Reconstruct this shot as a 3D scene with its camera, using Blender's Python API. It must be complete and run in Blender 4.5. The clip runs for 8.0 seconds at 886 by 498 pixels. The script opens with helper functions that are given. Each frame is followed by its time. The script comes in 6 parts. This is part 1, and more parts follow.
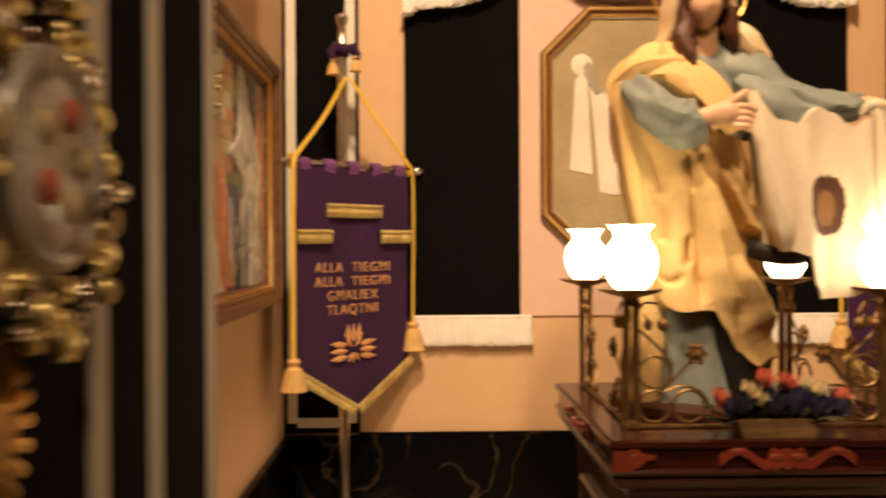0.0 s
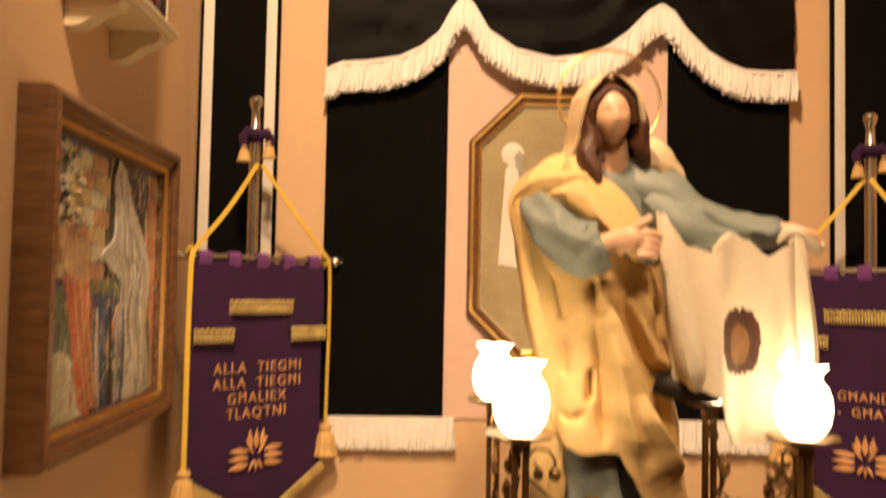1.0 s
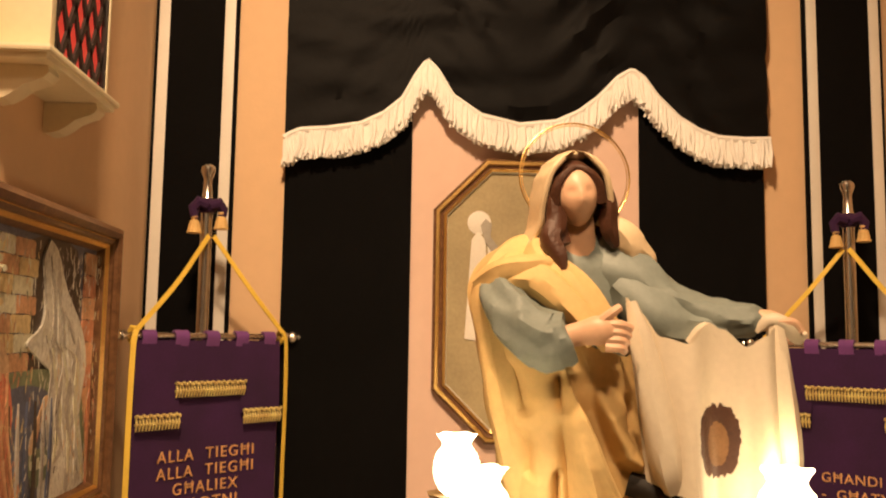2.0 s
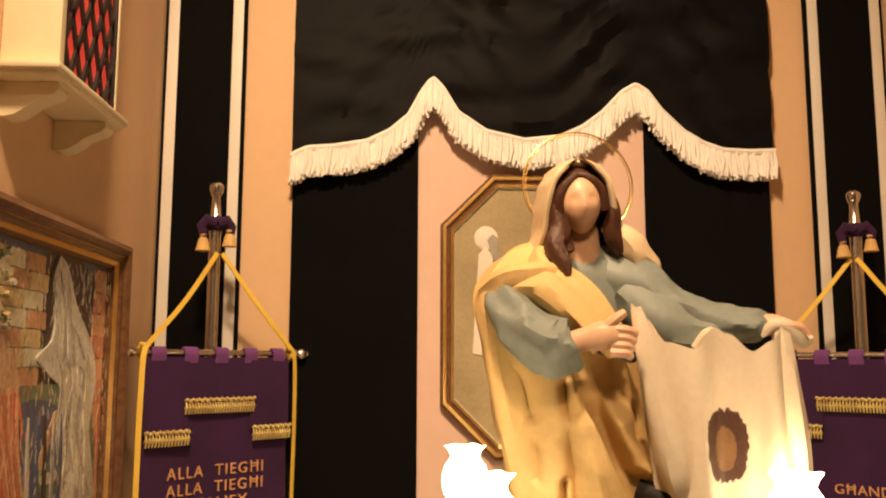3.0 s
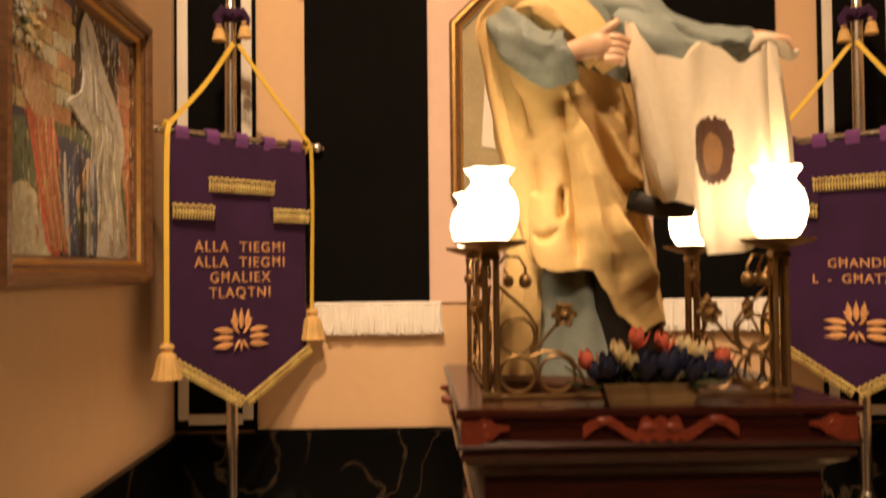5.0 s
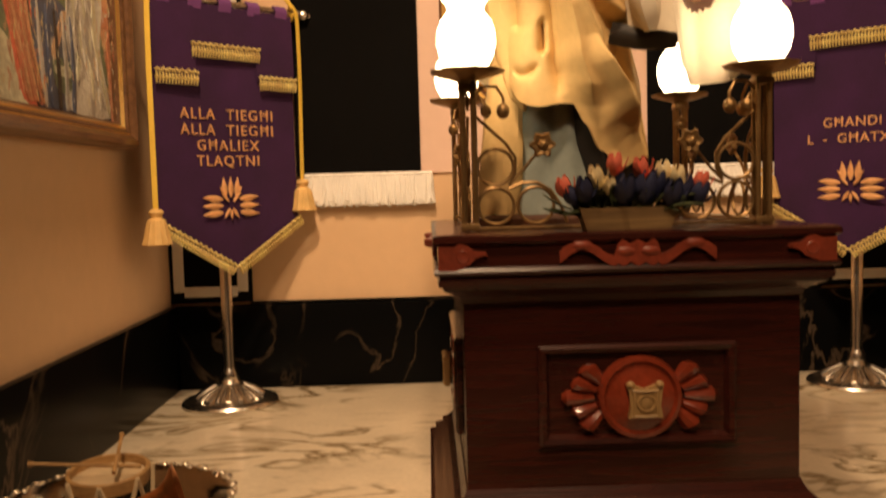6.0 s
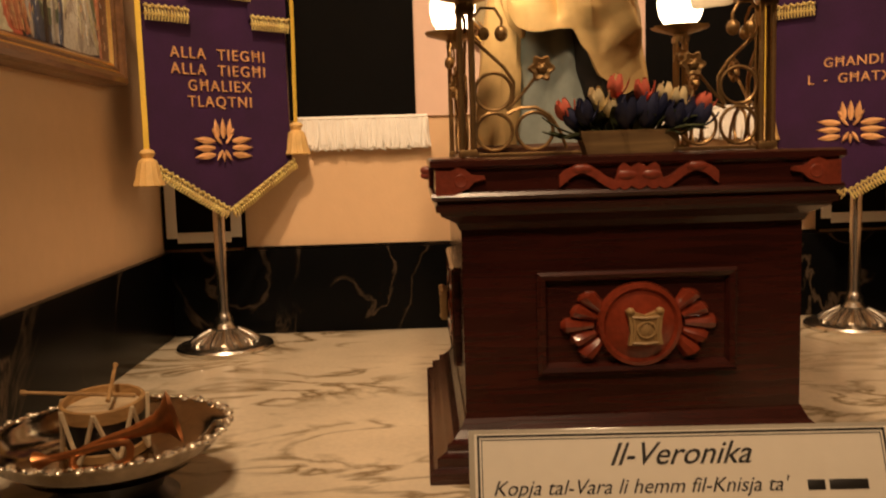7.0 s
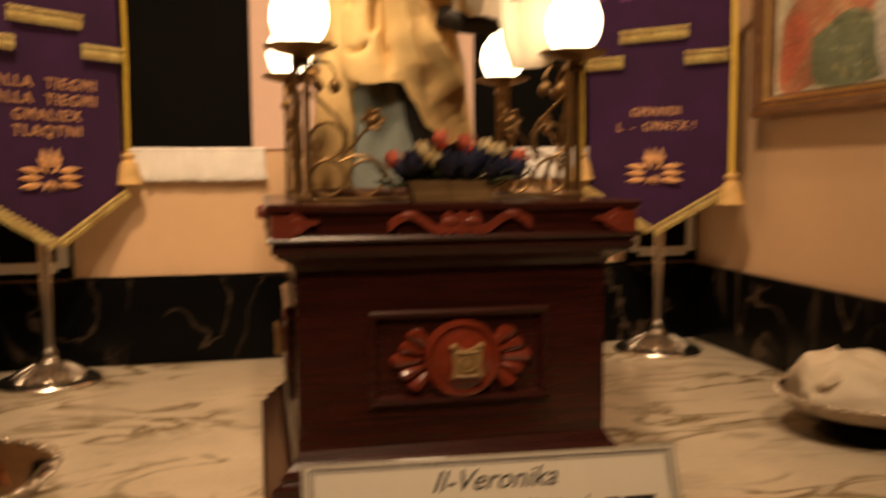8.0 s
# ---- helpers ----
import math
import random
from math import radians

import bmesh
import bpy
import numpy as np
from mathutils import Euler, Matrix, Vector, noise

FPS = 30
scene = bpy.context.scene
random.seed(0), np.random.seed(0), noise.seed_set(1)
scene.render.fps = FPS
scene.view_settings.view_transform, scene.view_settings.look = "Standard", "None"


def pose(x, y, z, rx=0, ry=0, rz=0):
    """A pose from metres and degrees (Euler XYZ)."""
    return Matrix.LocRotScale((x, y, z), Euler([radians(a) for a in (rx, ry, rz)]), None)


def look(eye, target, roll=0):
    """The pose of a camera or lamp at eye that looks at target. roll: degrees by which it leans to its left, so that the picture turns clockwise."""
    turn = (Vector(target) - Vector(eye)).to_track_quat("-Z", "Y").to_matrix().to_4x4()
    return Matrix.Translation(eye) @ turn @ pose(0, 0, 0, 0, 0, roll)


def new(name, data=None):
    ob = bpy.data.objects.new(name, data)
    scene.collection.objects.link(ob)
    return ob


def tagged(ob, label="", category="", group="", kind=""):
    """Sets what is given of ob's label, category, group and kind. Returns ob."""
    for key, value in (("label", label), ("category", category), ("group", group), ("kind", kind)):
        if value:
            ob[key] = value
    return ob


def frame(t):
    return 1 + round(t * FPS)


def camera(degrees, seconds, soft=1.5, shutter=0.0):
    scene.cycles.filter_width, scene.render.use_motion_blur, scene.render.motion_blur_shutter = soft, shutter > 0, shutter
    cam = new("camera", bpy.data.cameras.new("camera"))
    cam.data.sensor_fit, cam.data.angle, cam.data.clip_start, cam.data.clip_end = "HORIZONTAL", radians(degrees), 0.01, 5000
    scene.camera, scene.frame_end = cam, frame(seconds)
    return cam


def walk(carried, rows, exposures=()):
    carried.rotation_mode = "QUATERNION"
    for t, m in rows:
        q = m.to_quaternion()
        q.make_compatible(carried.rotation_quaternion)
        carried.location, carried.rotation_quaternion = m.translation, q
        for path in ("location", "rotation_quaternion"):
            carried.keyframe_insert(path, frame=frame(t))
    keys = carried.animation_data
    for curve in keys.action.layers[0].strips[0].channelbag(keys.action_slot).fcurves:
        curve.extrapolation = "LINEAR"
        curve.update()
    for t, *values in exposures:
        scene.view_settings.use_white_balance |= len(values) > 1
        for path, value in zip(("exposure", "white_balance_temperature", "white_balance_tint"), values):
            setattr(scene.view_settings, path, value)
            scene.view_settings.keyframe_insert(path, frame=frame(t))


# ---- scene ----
# The camera and its walk
cam = camera(54.0, 8.0, soft=2.0, shutter=0.7)
PATH = [
    (0, (-0.3490, -0.0530, 0.4720), (-0.3452, 0.1470, 0.4708), -0.3),
    (0.5, (-0.2618, -0.0276, 0.4769), (-0.2539, 0.1722, 0.4757), -0.5),
    (1, (-0.2438, 0.0299, 0.5572), (-0.2362, 0.2296, 0.5664), 1.1),
    (1.5, (-0.2260, 0.0785, 0.5830), (-0.2148, 0.2776, 0.5983), 0.7),
    (2, (-0.2182, 0.0933, 0.6010), (-0.2059, 0.2919, 0.6212), 0.8),
    (3.3, (-0.2123, 0.0875, 0.5675), (-0.2031, 0.2855, 0.5938), 0.1),
    (3.5, (-0.2133, 0.0861, 0.5527), (-0.2041, 0.2845, 0.5762), 0.5),
    (4, (-0.2071, 0.0723, 0.5186), (-0.1968, 0.2713, 0.5368), -0.1),
    (4.5, (-0.2068, 0.0540, 0.4543), (-0.1985, 0.2534, 0.4659), -0.1),
    (5, (-0.2024, 0.0471, 0.3982), (-0.1968, 0.2470, 0.4030), -0.6),
    (5.2, (-0.2043, 0.0427, 0.3787), (-0.1978, 0.2426, 0.3798), -1.1),
    (6.3, (-0.1682, 0.0545, 0.3062), (-0.1657, 0.2537, 0.2888), -1.6),
    (6.5, (-0.1700, 0.0560, 0.3000), (-0.1669, 0.2551, 0.2814), -1.6),
    (7, (-0.1787, 0.0614, 0.2829), (-0.1744, 0.2602, 0.2612), -1.7),
    (7.5, (-0.1739, 0.0489, 0.2799), (-0.1596, 0.2469, 0.2558), -1.4),
    (8, (-0.1775, 0.0157, 0.3069), (-0.1363, 0.2106, 0.2891), -0.4),
]
walk(cam, [(t, look(eye, target, roll)) for t, eye, target, roll in PATH], [(0, 0.24), (1, 0.25), (2, 0.11), (4, 0.15), (5, 0.15), (6.5, 0.12), (7.5, 0.10), (8, 0.03)])

# World and large lights
world = bpy.data.worlds.new("world")
scene.world = world
world.use_nodes = True
world.node_tree.nodes["Background"].inputs[0].default_value = (0.9, 0.62, 0.38, 1)
world.node_tree.nodes["Background"].inputs[1].default_value = 0.02
WARM = (1.0, 0.65, 0.37)


def lamp(name, kind, place, target, watts, size=0.1, colour=WARM, cone=84):
    data = bpy.data.lights.new(name, kind)
    data.energy, data.color = watts, colour
    if kind == "AREA":
        data.shape, data.size = "DISK", size
    else:
        data.shadow_soft_size = size
    if kind == "SPOT":
        data.spot_size, data.spot_blend = radians(cone), 1.0
    ob = new(name, data)
    ob.matrix_world = look(place, target)
    return ob


lamp("ceiling_lamp", "SPOT", (-0.30, 0.30, 1.66), (-0.08, 1.35, 0.82), 92.0, 0.07, cone=92)
# unseen fill spot, added to brighten the statue, card and counter front
lamp("front_fill_spot", "SPOT", (-0.06, -0.75, 1.95), (0.0, 0.82, 0.30), 90.0, 0.10, cone=46)


# Materials
def mat(name, colour, rough=0.6, metal=0.0, vary=0.12, scale=40.0, bump=0.0, bump_scale=300.0, coat=0.0, sheen=0.0):
    m = bpy.data.materials.new(name)
    m.use_nodes = True
    nt = m.node_tree
    b = nt.nodes["Principled BSDF"]
    b.inputs["Roughness"].default_value, b.inputs["Metallic"].default_value = rough, metal
    b.inputs["Coat Weight"].default_value, b.inputs["Sheen Weight"].default_value = coat, sheen
    b.inputs["Coat Roughness"].default_value = 0.15
    tc = nt.nodes.new("ShaderNodeTexCoord")
    big, fine = nt.nodes.new("ShaderNodeTexNoise"), nt.nodes.new("ShaderNodeTexNoise")
    big.inputs["Scale"].default_value, big.inputs["Detail"].default_value = scale * 0.2, 4
    fine.inputs["Scale"].default_value, fine.inputs["Detail"].default_value = scale * 4, 6
    add = nt.nodes.new("ShaderNodeMath")
    add.operation = "MULTIPLY_ADD"
    add.inputs[1].default_value = 0.5
    ramp = nt.nodes.new("ShaderNodeValToRGB")
    lo = [c * (1 - vary) for c in colour]
    hi = [min(1, c * (1 + vary)) for c in colour]
    ramp.color_ramp.elements[0].position, ramp.color_ramp.elements[0].color = 0.5, (*lo, 1)
    ramp.color_ramp.elements[1].position, ramp.color_ramp.elements[1].color = 1.0, (*hi, 1)
    for n in (big, fine):
        nt.links.new(tc.outputs["Object"], n.inputs["Vector"])
    nt.links.new(fine.outputs["Fac"], add.inputs[0])
    nt.links.new(big.outputs["Fac"], add.inputs[2])
    nt.links.new(add.outputs[0], ramp.inputs[0])
    nt.links.new(ramp.outputs[0], b.inputs["Base Color"])
    if bump:
        bn, bp = nt.nodes.new("ShaderNodeTexNoise"), nt.nodes.new("ShaderNodeBump")
        bn.inputs["Scale"].default_value, bn.inputs["Detail"].default_value = bump_scale, 5
        bp.inputs["Strength"].default_value, bp.inputs["Distance"].default_value = bump, 0.002
        nt.links.new(tc.outputs["Object"], bn.inputs["Vector"])
        nt.links.new(bn.outputs["Fac"], bp.inputs["Height"])
        nt.links.new(bp.outputs[0], b.inputs["Normal"])
    return m


def wood(name, dark, light, rough=0.3, scale=(6, 60, 60), coat=0.4):
    """Long-grained polished wood; the grain runs along the axis with the smallest scale."""
    m = mat(name, light, rough, coat=coat)
    nt = m.node_tree
    b = nt.nodes["Principled BSDF"]
    tc = nt.nodes["Texture Coordinate"]
    mp, n, r = nt.nodes.new("ShaderNodeMapping"), nt.nodes.new("ShaderNodeTexNoise"), nt.nodes.new("ShaderNodeValToRGB")
    mp.inputs["Scale"].default_value = scale
    n.inputs["Scale"].default_value, n.inputs["Detail"].default_value, n.inputs["Distortion"].default_value = 3.0, 8, 0.6
    r.color_ramp.elements[0].position, r.color_ramp.elements[0].color = 0.3, (*dark, 1)
    r.color_ramp.elements[1].position, r.color_ramp.elements[1].color = 0.75, (*light, 1)
    nt.links.new(tc.outputs["Object"], mp.inputs[0])
    nt.links.new(mp.outputs[0], n.inputs["Vector"])
    nt.links.new(n.outputs["Fac"], r.inputs[0])
    nt.links.new(r.outputs[0], b.inputs["Base Color"])
    bp = nt.nodes.new("ShaderNodeBump")
    bp.inputs["Strength"].default_value, bp.inputs["Distance"].default_value = 0.15, 0.001
    nt.links.new(n.outputs["Fac"], bp.inputs["Height"])
    nt.links.new(bp.outputs[0], b.inputs["Normal"])
    return m


def marble(name, ground, vein, scale, rough, thin, stretch=(1, 1, 1), cloud=0.5, turn=20, shine=0.5):
    m = mat(name, ground, rough)
    m.node_tree.nodes["Principled BSDF"].inputs["Specular IOR Level"].default_value = shine
    nt = m.node_tree
    b = nt.nodes["Principled BSDF"]
    tc = nt.nodes["Texture Coordinate"]
    mp = nt.nodes.new("ShaderNodeMapping")
    mp.inputs["Scale"].default_value, mp.inputs["Rotation"].default_value = stretch, (0, 0, radians(turn))
    n1, n2 = nt.nodes.new("ShaderNodeTexNoise"), nt.nodes.new("ShaderNodeTexNoise")
    n1.inputs["Scale"].default_value, n1.inputs["Detail"].default_value, n1.inputs["Distortion"].default_value = scale, 7, 1.4
    n2.inputs["Scale"].default_value, n2.inputs["Detail"].default_value, n2.inputs["Distortion"].default_value = scale * 0.7, 5, 0.5
    away = nt.nodes.new("ShaderNodeMath")
    away.operation = "SUBTRACT"
    away.inputs[1].default_value = 0.5
    size = nt.nodes.new("ShaderNodeMath")
    size.operation = "ABSOLUTE"
    line = nt.nodes.new("ShaderNodeValToRGB")
    line.color_ramp.elements[0].position, line.color_ramp.elements[0].color = 0.0, (1, 1, 1, 1)
    line.color_ramp.elements[1].position, line.color_ramp.elements[1].color = thin, (0, 0, 0, 1)
    gate = nt.nodes.new("ShaderNodeValToRGB")
    gate.color_ramp.elements[0].position, gate.color_ramp.elements[1].position = cloud, cloud + 0.18
    both = nt.nodes.new("ShaderNodeMath")
    both.operation = "MULTIPLY"
    mix = nt.nodes.new("ShaderNodeMix")
    mix.data_type = "RGBA"
    nt.links.new(tc.outputs["Object"], mp.inputs[0])
    for n in (n1, n2):
        nt.links.new(mp.outputs[0], n.inputs["Vector"])
    nt.links.new(n1.outputs["Fac"], away.inputs[0])
    nt.links.new(away.outputs[0], size.inputs[0])
    nt.links.new(size.outputs[0], line.inputs[0])
    nt.links.new(n2.outputs["Fac"], gate.inputs[0])
    nt.links.new(line.outputs[0], both.inputs[0])
    nt.links.new(gate.outputs[0], both.inputs[1])
    nt.links.new(both.outputs[0], mix.inputs["Factor"])
    ground_ramp = nt.nodes["Color Ramp"]
    nt.links.new(ground_ramp.outputs[0], mix.inputs["A"])
    mix.inputs["B"].default_value = (*vein, 1)
    nt.links.new(mix.outputs["Result"], b.inputs["Base Color"])
    return m


WALL = mat("salmon_plaster", (0.735, 0.505, 0.305), 0.75, vary=0.05, scale=12, bump=0.12, bump_scale=160)
PINK = mat("pink_plaster", (0.78, 0.56, 0.46), 0.7, vary=0.05, scale=12, bump=0.1, bump_scale=160)
BLACK = mat("black_cloth", (0.0030, 0.0028, 0.0030), 0.9, vary=0.3, scale=30, bump=0.3, bump_scale=90)
BLACK.node_tree.nodes["Principled BSDF"].inputs["Specular IOR Level"].default_value = 0.12
VALANCE = mat("black_sateen", (0.0035, 0.0033, 0.0035), 0.6, vary=0.3, scale=30, bump=0.3, bump_scale=60)
VALANCE.node_tree.nodes["Principled BSDF"].inputs["Specular IOR Level"].default_value = 0.11
RIBBON = mat("white_ribbon", (0.78, 0.76, 0.70), 0.5, vary=0.06, scale=60)
FRINGE = mat("white_fringe", (0.93, 0.91, 0.87), 0.8, vary=0.08, scale=120, bump=0.4, bump_scale=500)
COUNTER = marble("white_marble", (0.86, 0.76, 0.585), (0.27, 0.20, 0.105), 6.0, 0.24, 0.065, (0.9, 2.0, 1), 0.40)
SPLASH = marble("black_marble", (0.0035, 0.0037, 0.004), (0.14, 0.10, 0.07), 4.5, 0.30, 0.018, (1.4, 1.4, 0.7), 0.46, 35, 0.05)
MAHOGANY = wood("mahogany", (0.026, 0.0058, 0.0042), (0.054, 0.0110, 0.0068), 0.26, (4, 30, 60), 0.25)
CARVED = mat("red_carved_wood", (0.185, 0.030, 0.013), 0.22, vary=0.45, scale=60, coat=0.7)
CARVED_DULL = mat("red_carved_scroll", (0.175, 0.030, 0.014), 0.42, vary=0.5, scale=70, bump=0.3, bump_scale=220, coat=0.15)
IVORY = mat("ivory_relief", (0.34, 0.215, 0.09), 0.4, vary=0.2, scale=120)
GILT = mat("gilt", (0.80, 0.52, 0.18), 0.28, 0.9, vary=0.2, scale=80, bump=0.2, bump_scale=300)
OAK = wood("brown_frame_wood", (0.13, 0.055, 0.020), (0.34, 0.17, 0.07), 0.35, (8, 8, 40), 0.25)
WALNUT = wood("walnut", (0.10, 0.045, 0.02), (0.22, 0.11, 0.05), 0.35, (40, 6, 40), 0.25)
BRASS = mat("aged_brass", (0.31, 0.195, 0.085), 0.42, 0.85, vary=0.3, scale=100, bump=0.1, bump_scale=200)
SILVER = mat("silver", (0.64, 0.60, 0.54), 0.27, 1.0, vary=0.12, scale=60)
PURPLE = mat("purple_velvet", (0.037, 0.0070, 0.056), 0.9, vary=0.25, scale=90, bump=0.25, bump_scale=900, sheen=0.03)
LOOP = mat("violet_loop", (0.16, 0.045, 0.22), 0.8, vary=0.15, scale=90, bump=0.2, bump_scale=900, sheen=0.2)
YELLOW = mat("yellow_ribbon", (0.86, 0.60, 0.09), 0.5, vary=0.1, scale=80)
BRAID = mat("gold_braid", (0.95, 0.66, 0.26), 0.34, 0.3, vary=0.35, scale=260, bump=0.8, bump_scale=900)
THREAD = mat("gold_thread", (0.80, 0.44, 0.20), 0.45, 0.2, vary=0.2, scale=300, bump=0.4, bump_scale=1500)
TASSEL = mat("tassel_thread", (0.78, 0.52, 0.20), 0.6, 0.1, vary=0.2, scale=200, bump=0.5, bump_scale=700)


# Building helpers
def part(name, bm, material, parent=None, label="", smooth=True):
    me = bpy.data.meshes.new(name)
    bmesh.ops.recalc_face_normals(bm, faces=bm.faces)
    bm.to_mesh(me)
    bm.free()
    for m in material if isinstance(material, (list, tuple)) else [material]:
        me.materials.append(m)
    if smooth:
        me.polygons.foreach_set("use_smooth", [True] * len(me.polygons))
        me.set_sharp_from_angle(angle=radians(35))
    ob = new(name, me)
    if parent:
        ob.parent = parent
    if label:
        ob["label"] = label
    return ob


def thing(name, label, category, place=(0, 0, 0), group="", kind=""):
    ob = new(name)
    ob.location = place
    ob.empty_display_size = 0.02
    return tagged(ob, label, category, group, kind)


def box(bm, x0, x1, y0, y1, z0, z1, bevel=0.0, index=0, m=None):
    made = bmesh.ops.create_cube(bm, size=1, matrix=Matrix.LocRotScale(((x0 + x1) / 2, (y0 + y1) / 2, (z0 + z1) / 2), None, (x1 - x0, y1 - y0, z1 - z0)))
    verts = made["verts"]
    if bevel:
        edges = {e for v in verts for e in v.link_edges}
        out = bmesh.ops.bevel(bm, geom=list(edges), offset=bevel, segments=2, affect="EDGES", profile=0.6)
        verts = [v for v in out["verts"]]
    for f in {f for v in verts for f in v.link_faces}:
        f.material_index = index
    if m:
        bmesh.ops.transform(bm, matrix=m, verts=list(verts))
    return bm


def boxes(*rows, bevel=0.0):
    bm = bmesh.new()
    for row in rows:
        box(bm, *row, bevel=bevel)
    return bm


def grid(bm, rows, closed=False, index=0, caps=False):
    """Faces between rows of points of equal length."""
    rings = [[bm.verts.new(p) for p in row] for row in rows]
    n = len(rings[0])
    for a, b in zip(rings, rings[1:]):
        for i in range(n if closed else n - 1):
            j = (i + 1) % n
            bm.faces.new((a[i], a[j], b[j], b[i])).material_index = index
    if caps:
        bm.faces.new(rings[0]).material_index = index
        bm.faces.new(rings[-1]).material_index = index
    return bm


def lathe(bm, profile, seg=24, centre=(0, 0, 0), index=0, flute=0.0, count=12, m=None):
    rows = []
    for r, z in profile:
        row = []
        for i in range(seg):
            a = 2 * math.pi * i / seg
            k = r * (1 + flute * math.cos(count * a))
            p = Vector((k * math.cos(a), k * math.sin(a), z))
            row.append(tuple((m @ p if m else p) + Vector(centre)))
        rows.append(row)
    return grid(bm, rows, True, index, caps=True)


def tube(bm, points, radius, seg=8, index=0, flat=1.0):
    """A round bar along points; radius a number or one for each point."""
    pts = [Vector(p) for p in points]
    rad = [radius] * len(pts) if isinstance(radius, (int, float)) else radius
    up, rows = None, []
    for i, p in enumerate(pts):
        d = (pts[min(i + 1, len(pts) - 1)] - pts[max(i - 1, 0)]).normalized()
        if up is None:
            up = Vector((0, 0, 1)) if abs(d.z) < 0.9 else Vector((0, 1, 0))
        side = d.cross(up).normalized()
        up = side.cross(d).normalized()
        rows.append([tuple(p + rad[i] * (math.cos(a) * side + flat * math.sin(a) * up)) for a in (2 * math.pi * k / seg for k in range(seg))])
    return grid(bm, rows, True, index, caps=True)


def arc(centre, r, a0, a1, n, plane="xz", grow=0.0):
    out = []
    for i in range(n + 1):
        a, k = radians(a0 + (a1 - a0) * i / n), r + grow * i / n
        u, v = k * math.cos(a), k * math.sin(a)
        out.append((centre[0] + u, centre[1], centre[2] + v) if plane == "xz" else (centre[0], centre[1] + u, centre[2] + v))
    return out


def ball(bm, centre, r, seg=10, index=0, squash=(1, 1, 1)):
    made = bmesh.ops.create_uvsphere(bm, u_segments=seg, v_segments=max(6, seg * 2 // 3), radius=r, matrix=Matrix.LocRotScale(centre, None, squash))
    for f in {f for v in made["verts"] for f in v.link_faces}:
        f.material_index = index
    return bm


def prism(bm, outline, y0, y1, index=0, m=None):
    """A flat plate with an outline in x and z, from y0 (front) to y1."""
    a = [bm.verts.new(m @ Vector((x, y0, z)) if m else (x, y0, z)) for x, z in outline]
    b = [bm.verts.new(m @ Vector((x, y1, z)) if m else (x, y1, z)) for x, z in outline]
    bm.faces.new(a).material_index = index
    bm.faces.new(list(reversed(b))).material_index = index
    n = len(a)
    for i in range(n):
        bm.faces.new((a[i], b[i], b[(i + 1) % n], a[(i + 1) % n])).material_index = index
    return bm


def structure(name, bm, material, label, category="", smooth=False):
    return tagged(part(name, bm, material, None, "", smooth), label, category or name.split("_")[0], "", "structure")


# The niche: floor of the room, counter, walls, ceiling
structure("floor", boxes((-1.6, 1.6, -2.2, 0.35, -0.96, -0.92)), WALL, "plain floor of the room below the counter", "floor")
structure("counter", boxes((-0.66, 0.66, 0.30, 1.52, -0.035, 0.0), bevel=0.004), COUNTER, "white marble counter top with brown veins", "counter", True)
structure("counter_front", boxes((-0.64, 0.64, 0.33, 1.50, -0.92, -0.037)), MAHOGANY, "dark panelled front below the marble counter", "cabinet")
structure("wall_north", boxes((-0.66, 0.66, 1.475, 1.56, 0.001, 1.75)), WALL, "salmon plaster wall behind the statue", "wall")
structure("wall_west", boxes((-0.68, -0.60, 0.50, 1.473, 0.001, 1.75)), WALL, "salmon plaster side wall of the niche", "wall")
structure("wall_east", boxes((0.605, 0.68, 0.50, 1.473, 0.001, 1.75)), WALL, "salmon plaster side wall of the niche", "wall")
structure("wall_near_west", boxes((-1.6, -0.484, -0.6, 0.498, -0.92, 1.75)), BLACK, "pier draped in black cloth", "wall")
structure("wall_near_east", boxes((0.50, 1.6, -0.6, 0.498, -0.92, 1.75)), BLACK, "pier draped in black cloth", "wall")
structure("wall_west_room", boxes((-1.7, -1.6, -2.3, -0.602, -0.92, 2.2)), WALL, "plaster wall of the room", "wall")
structure("wall_east_room", boxes((1.6, 1.7, -2.3, -0.602, -0.92, 2.2)), WALL, "plaster wall of the room", "wall")
structure("wall_south", boxes((-1.6, 1.6, -2.3, -2.2, -0.92, 2.2)), WALL, "plaster wall of the room", "wall")
structure("ceiling", boxes((-0.68, 0.68, 0.52, 1.56, 1.752, 1.80), (-1.7, 1.7, -2.3, 0.518, 2.2, 2.26)), WALL, "plain plaster ceiling", "ceiling")
structure("wall_header", boxes((-1.6, 1.6, 0.50, 0.55, 1.802, 2.198)), WALL, "plaster wall over the niche", "wall")


def skirt(name, rows):
    structure(name, boxes(*rows, bevel=0.0015), SPLASH, "black marble skirting with pale veins", "skirting", True)


skirt("skirting_north", [(-0.588, 0.593, 1.463, 1.4735, 0.0005, 0.138)])
skirt("skirting_west", [(-0.5985, -0.588, 0.505, 1.473, 0.0005, 0.138)])
skirt("skirting_east", [(0.593, 0.6035, 0.505, 1.473, 0.0005, 0.138)])
skirt("skirting_trim", [(-0.470, 0.470, 1.466, 1.474, 0.1385, 0.1425)])


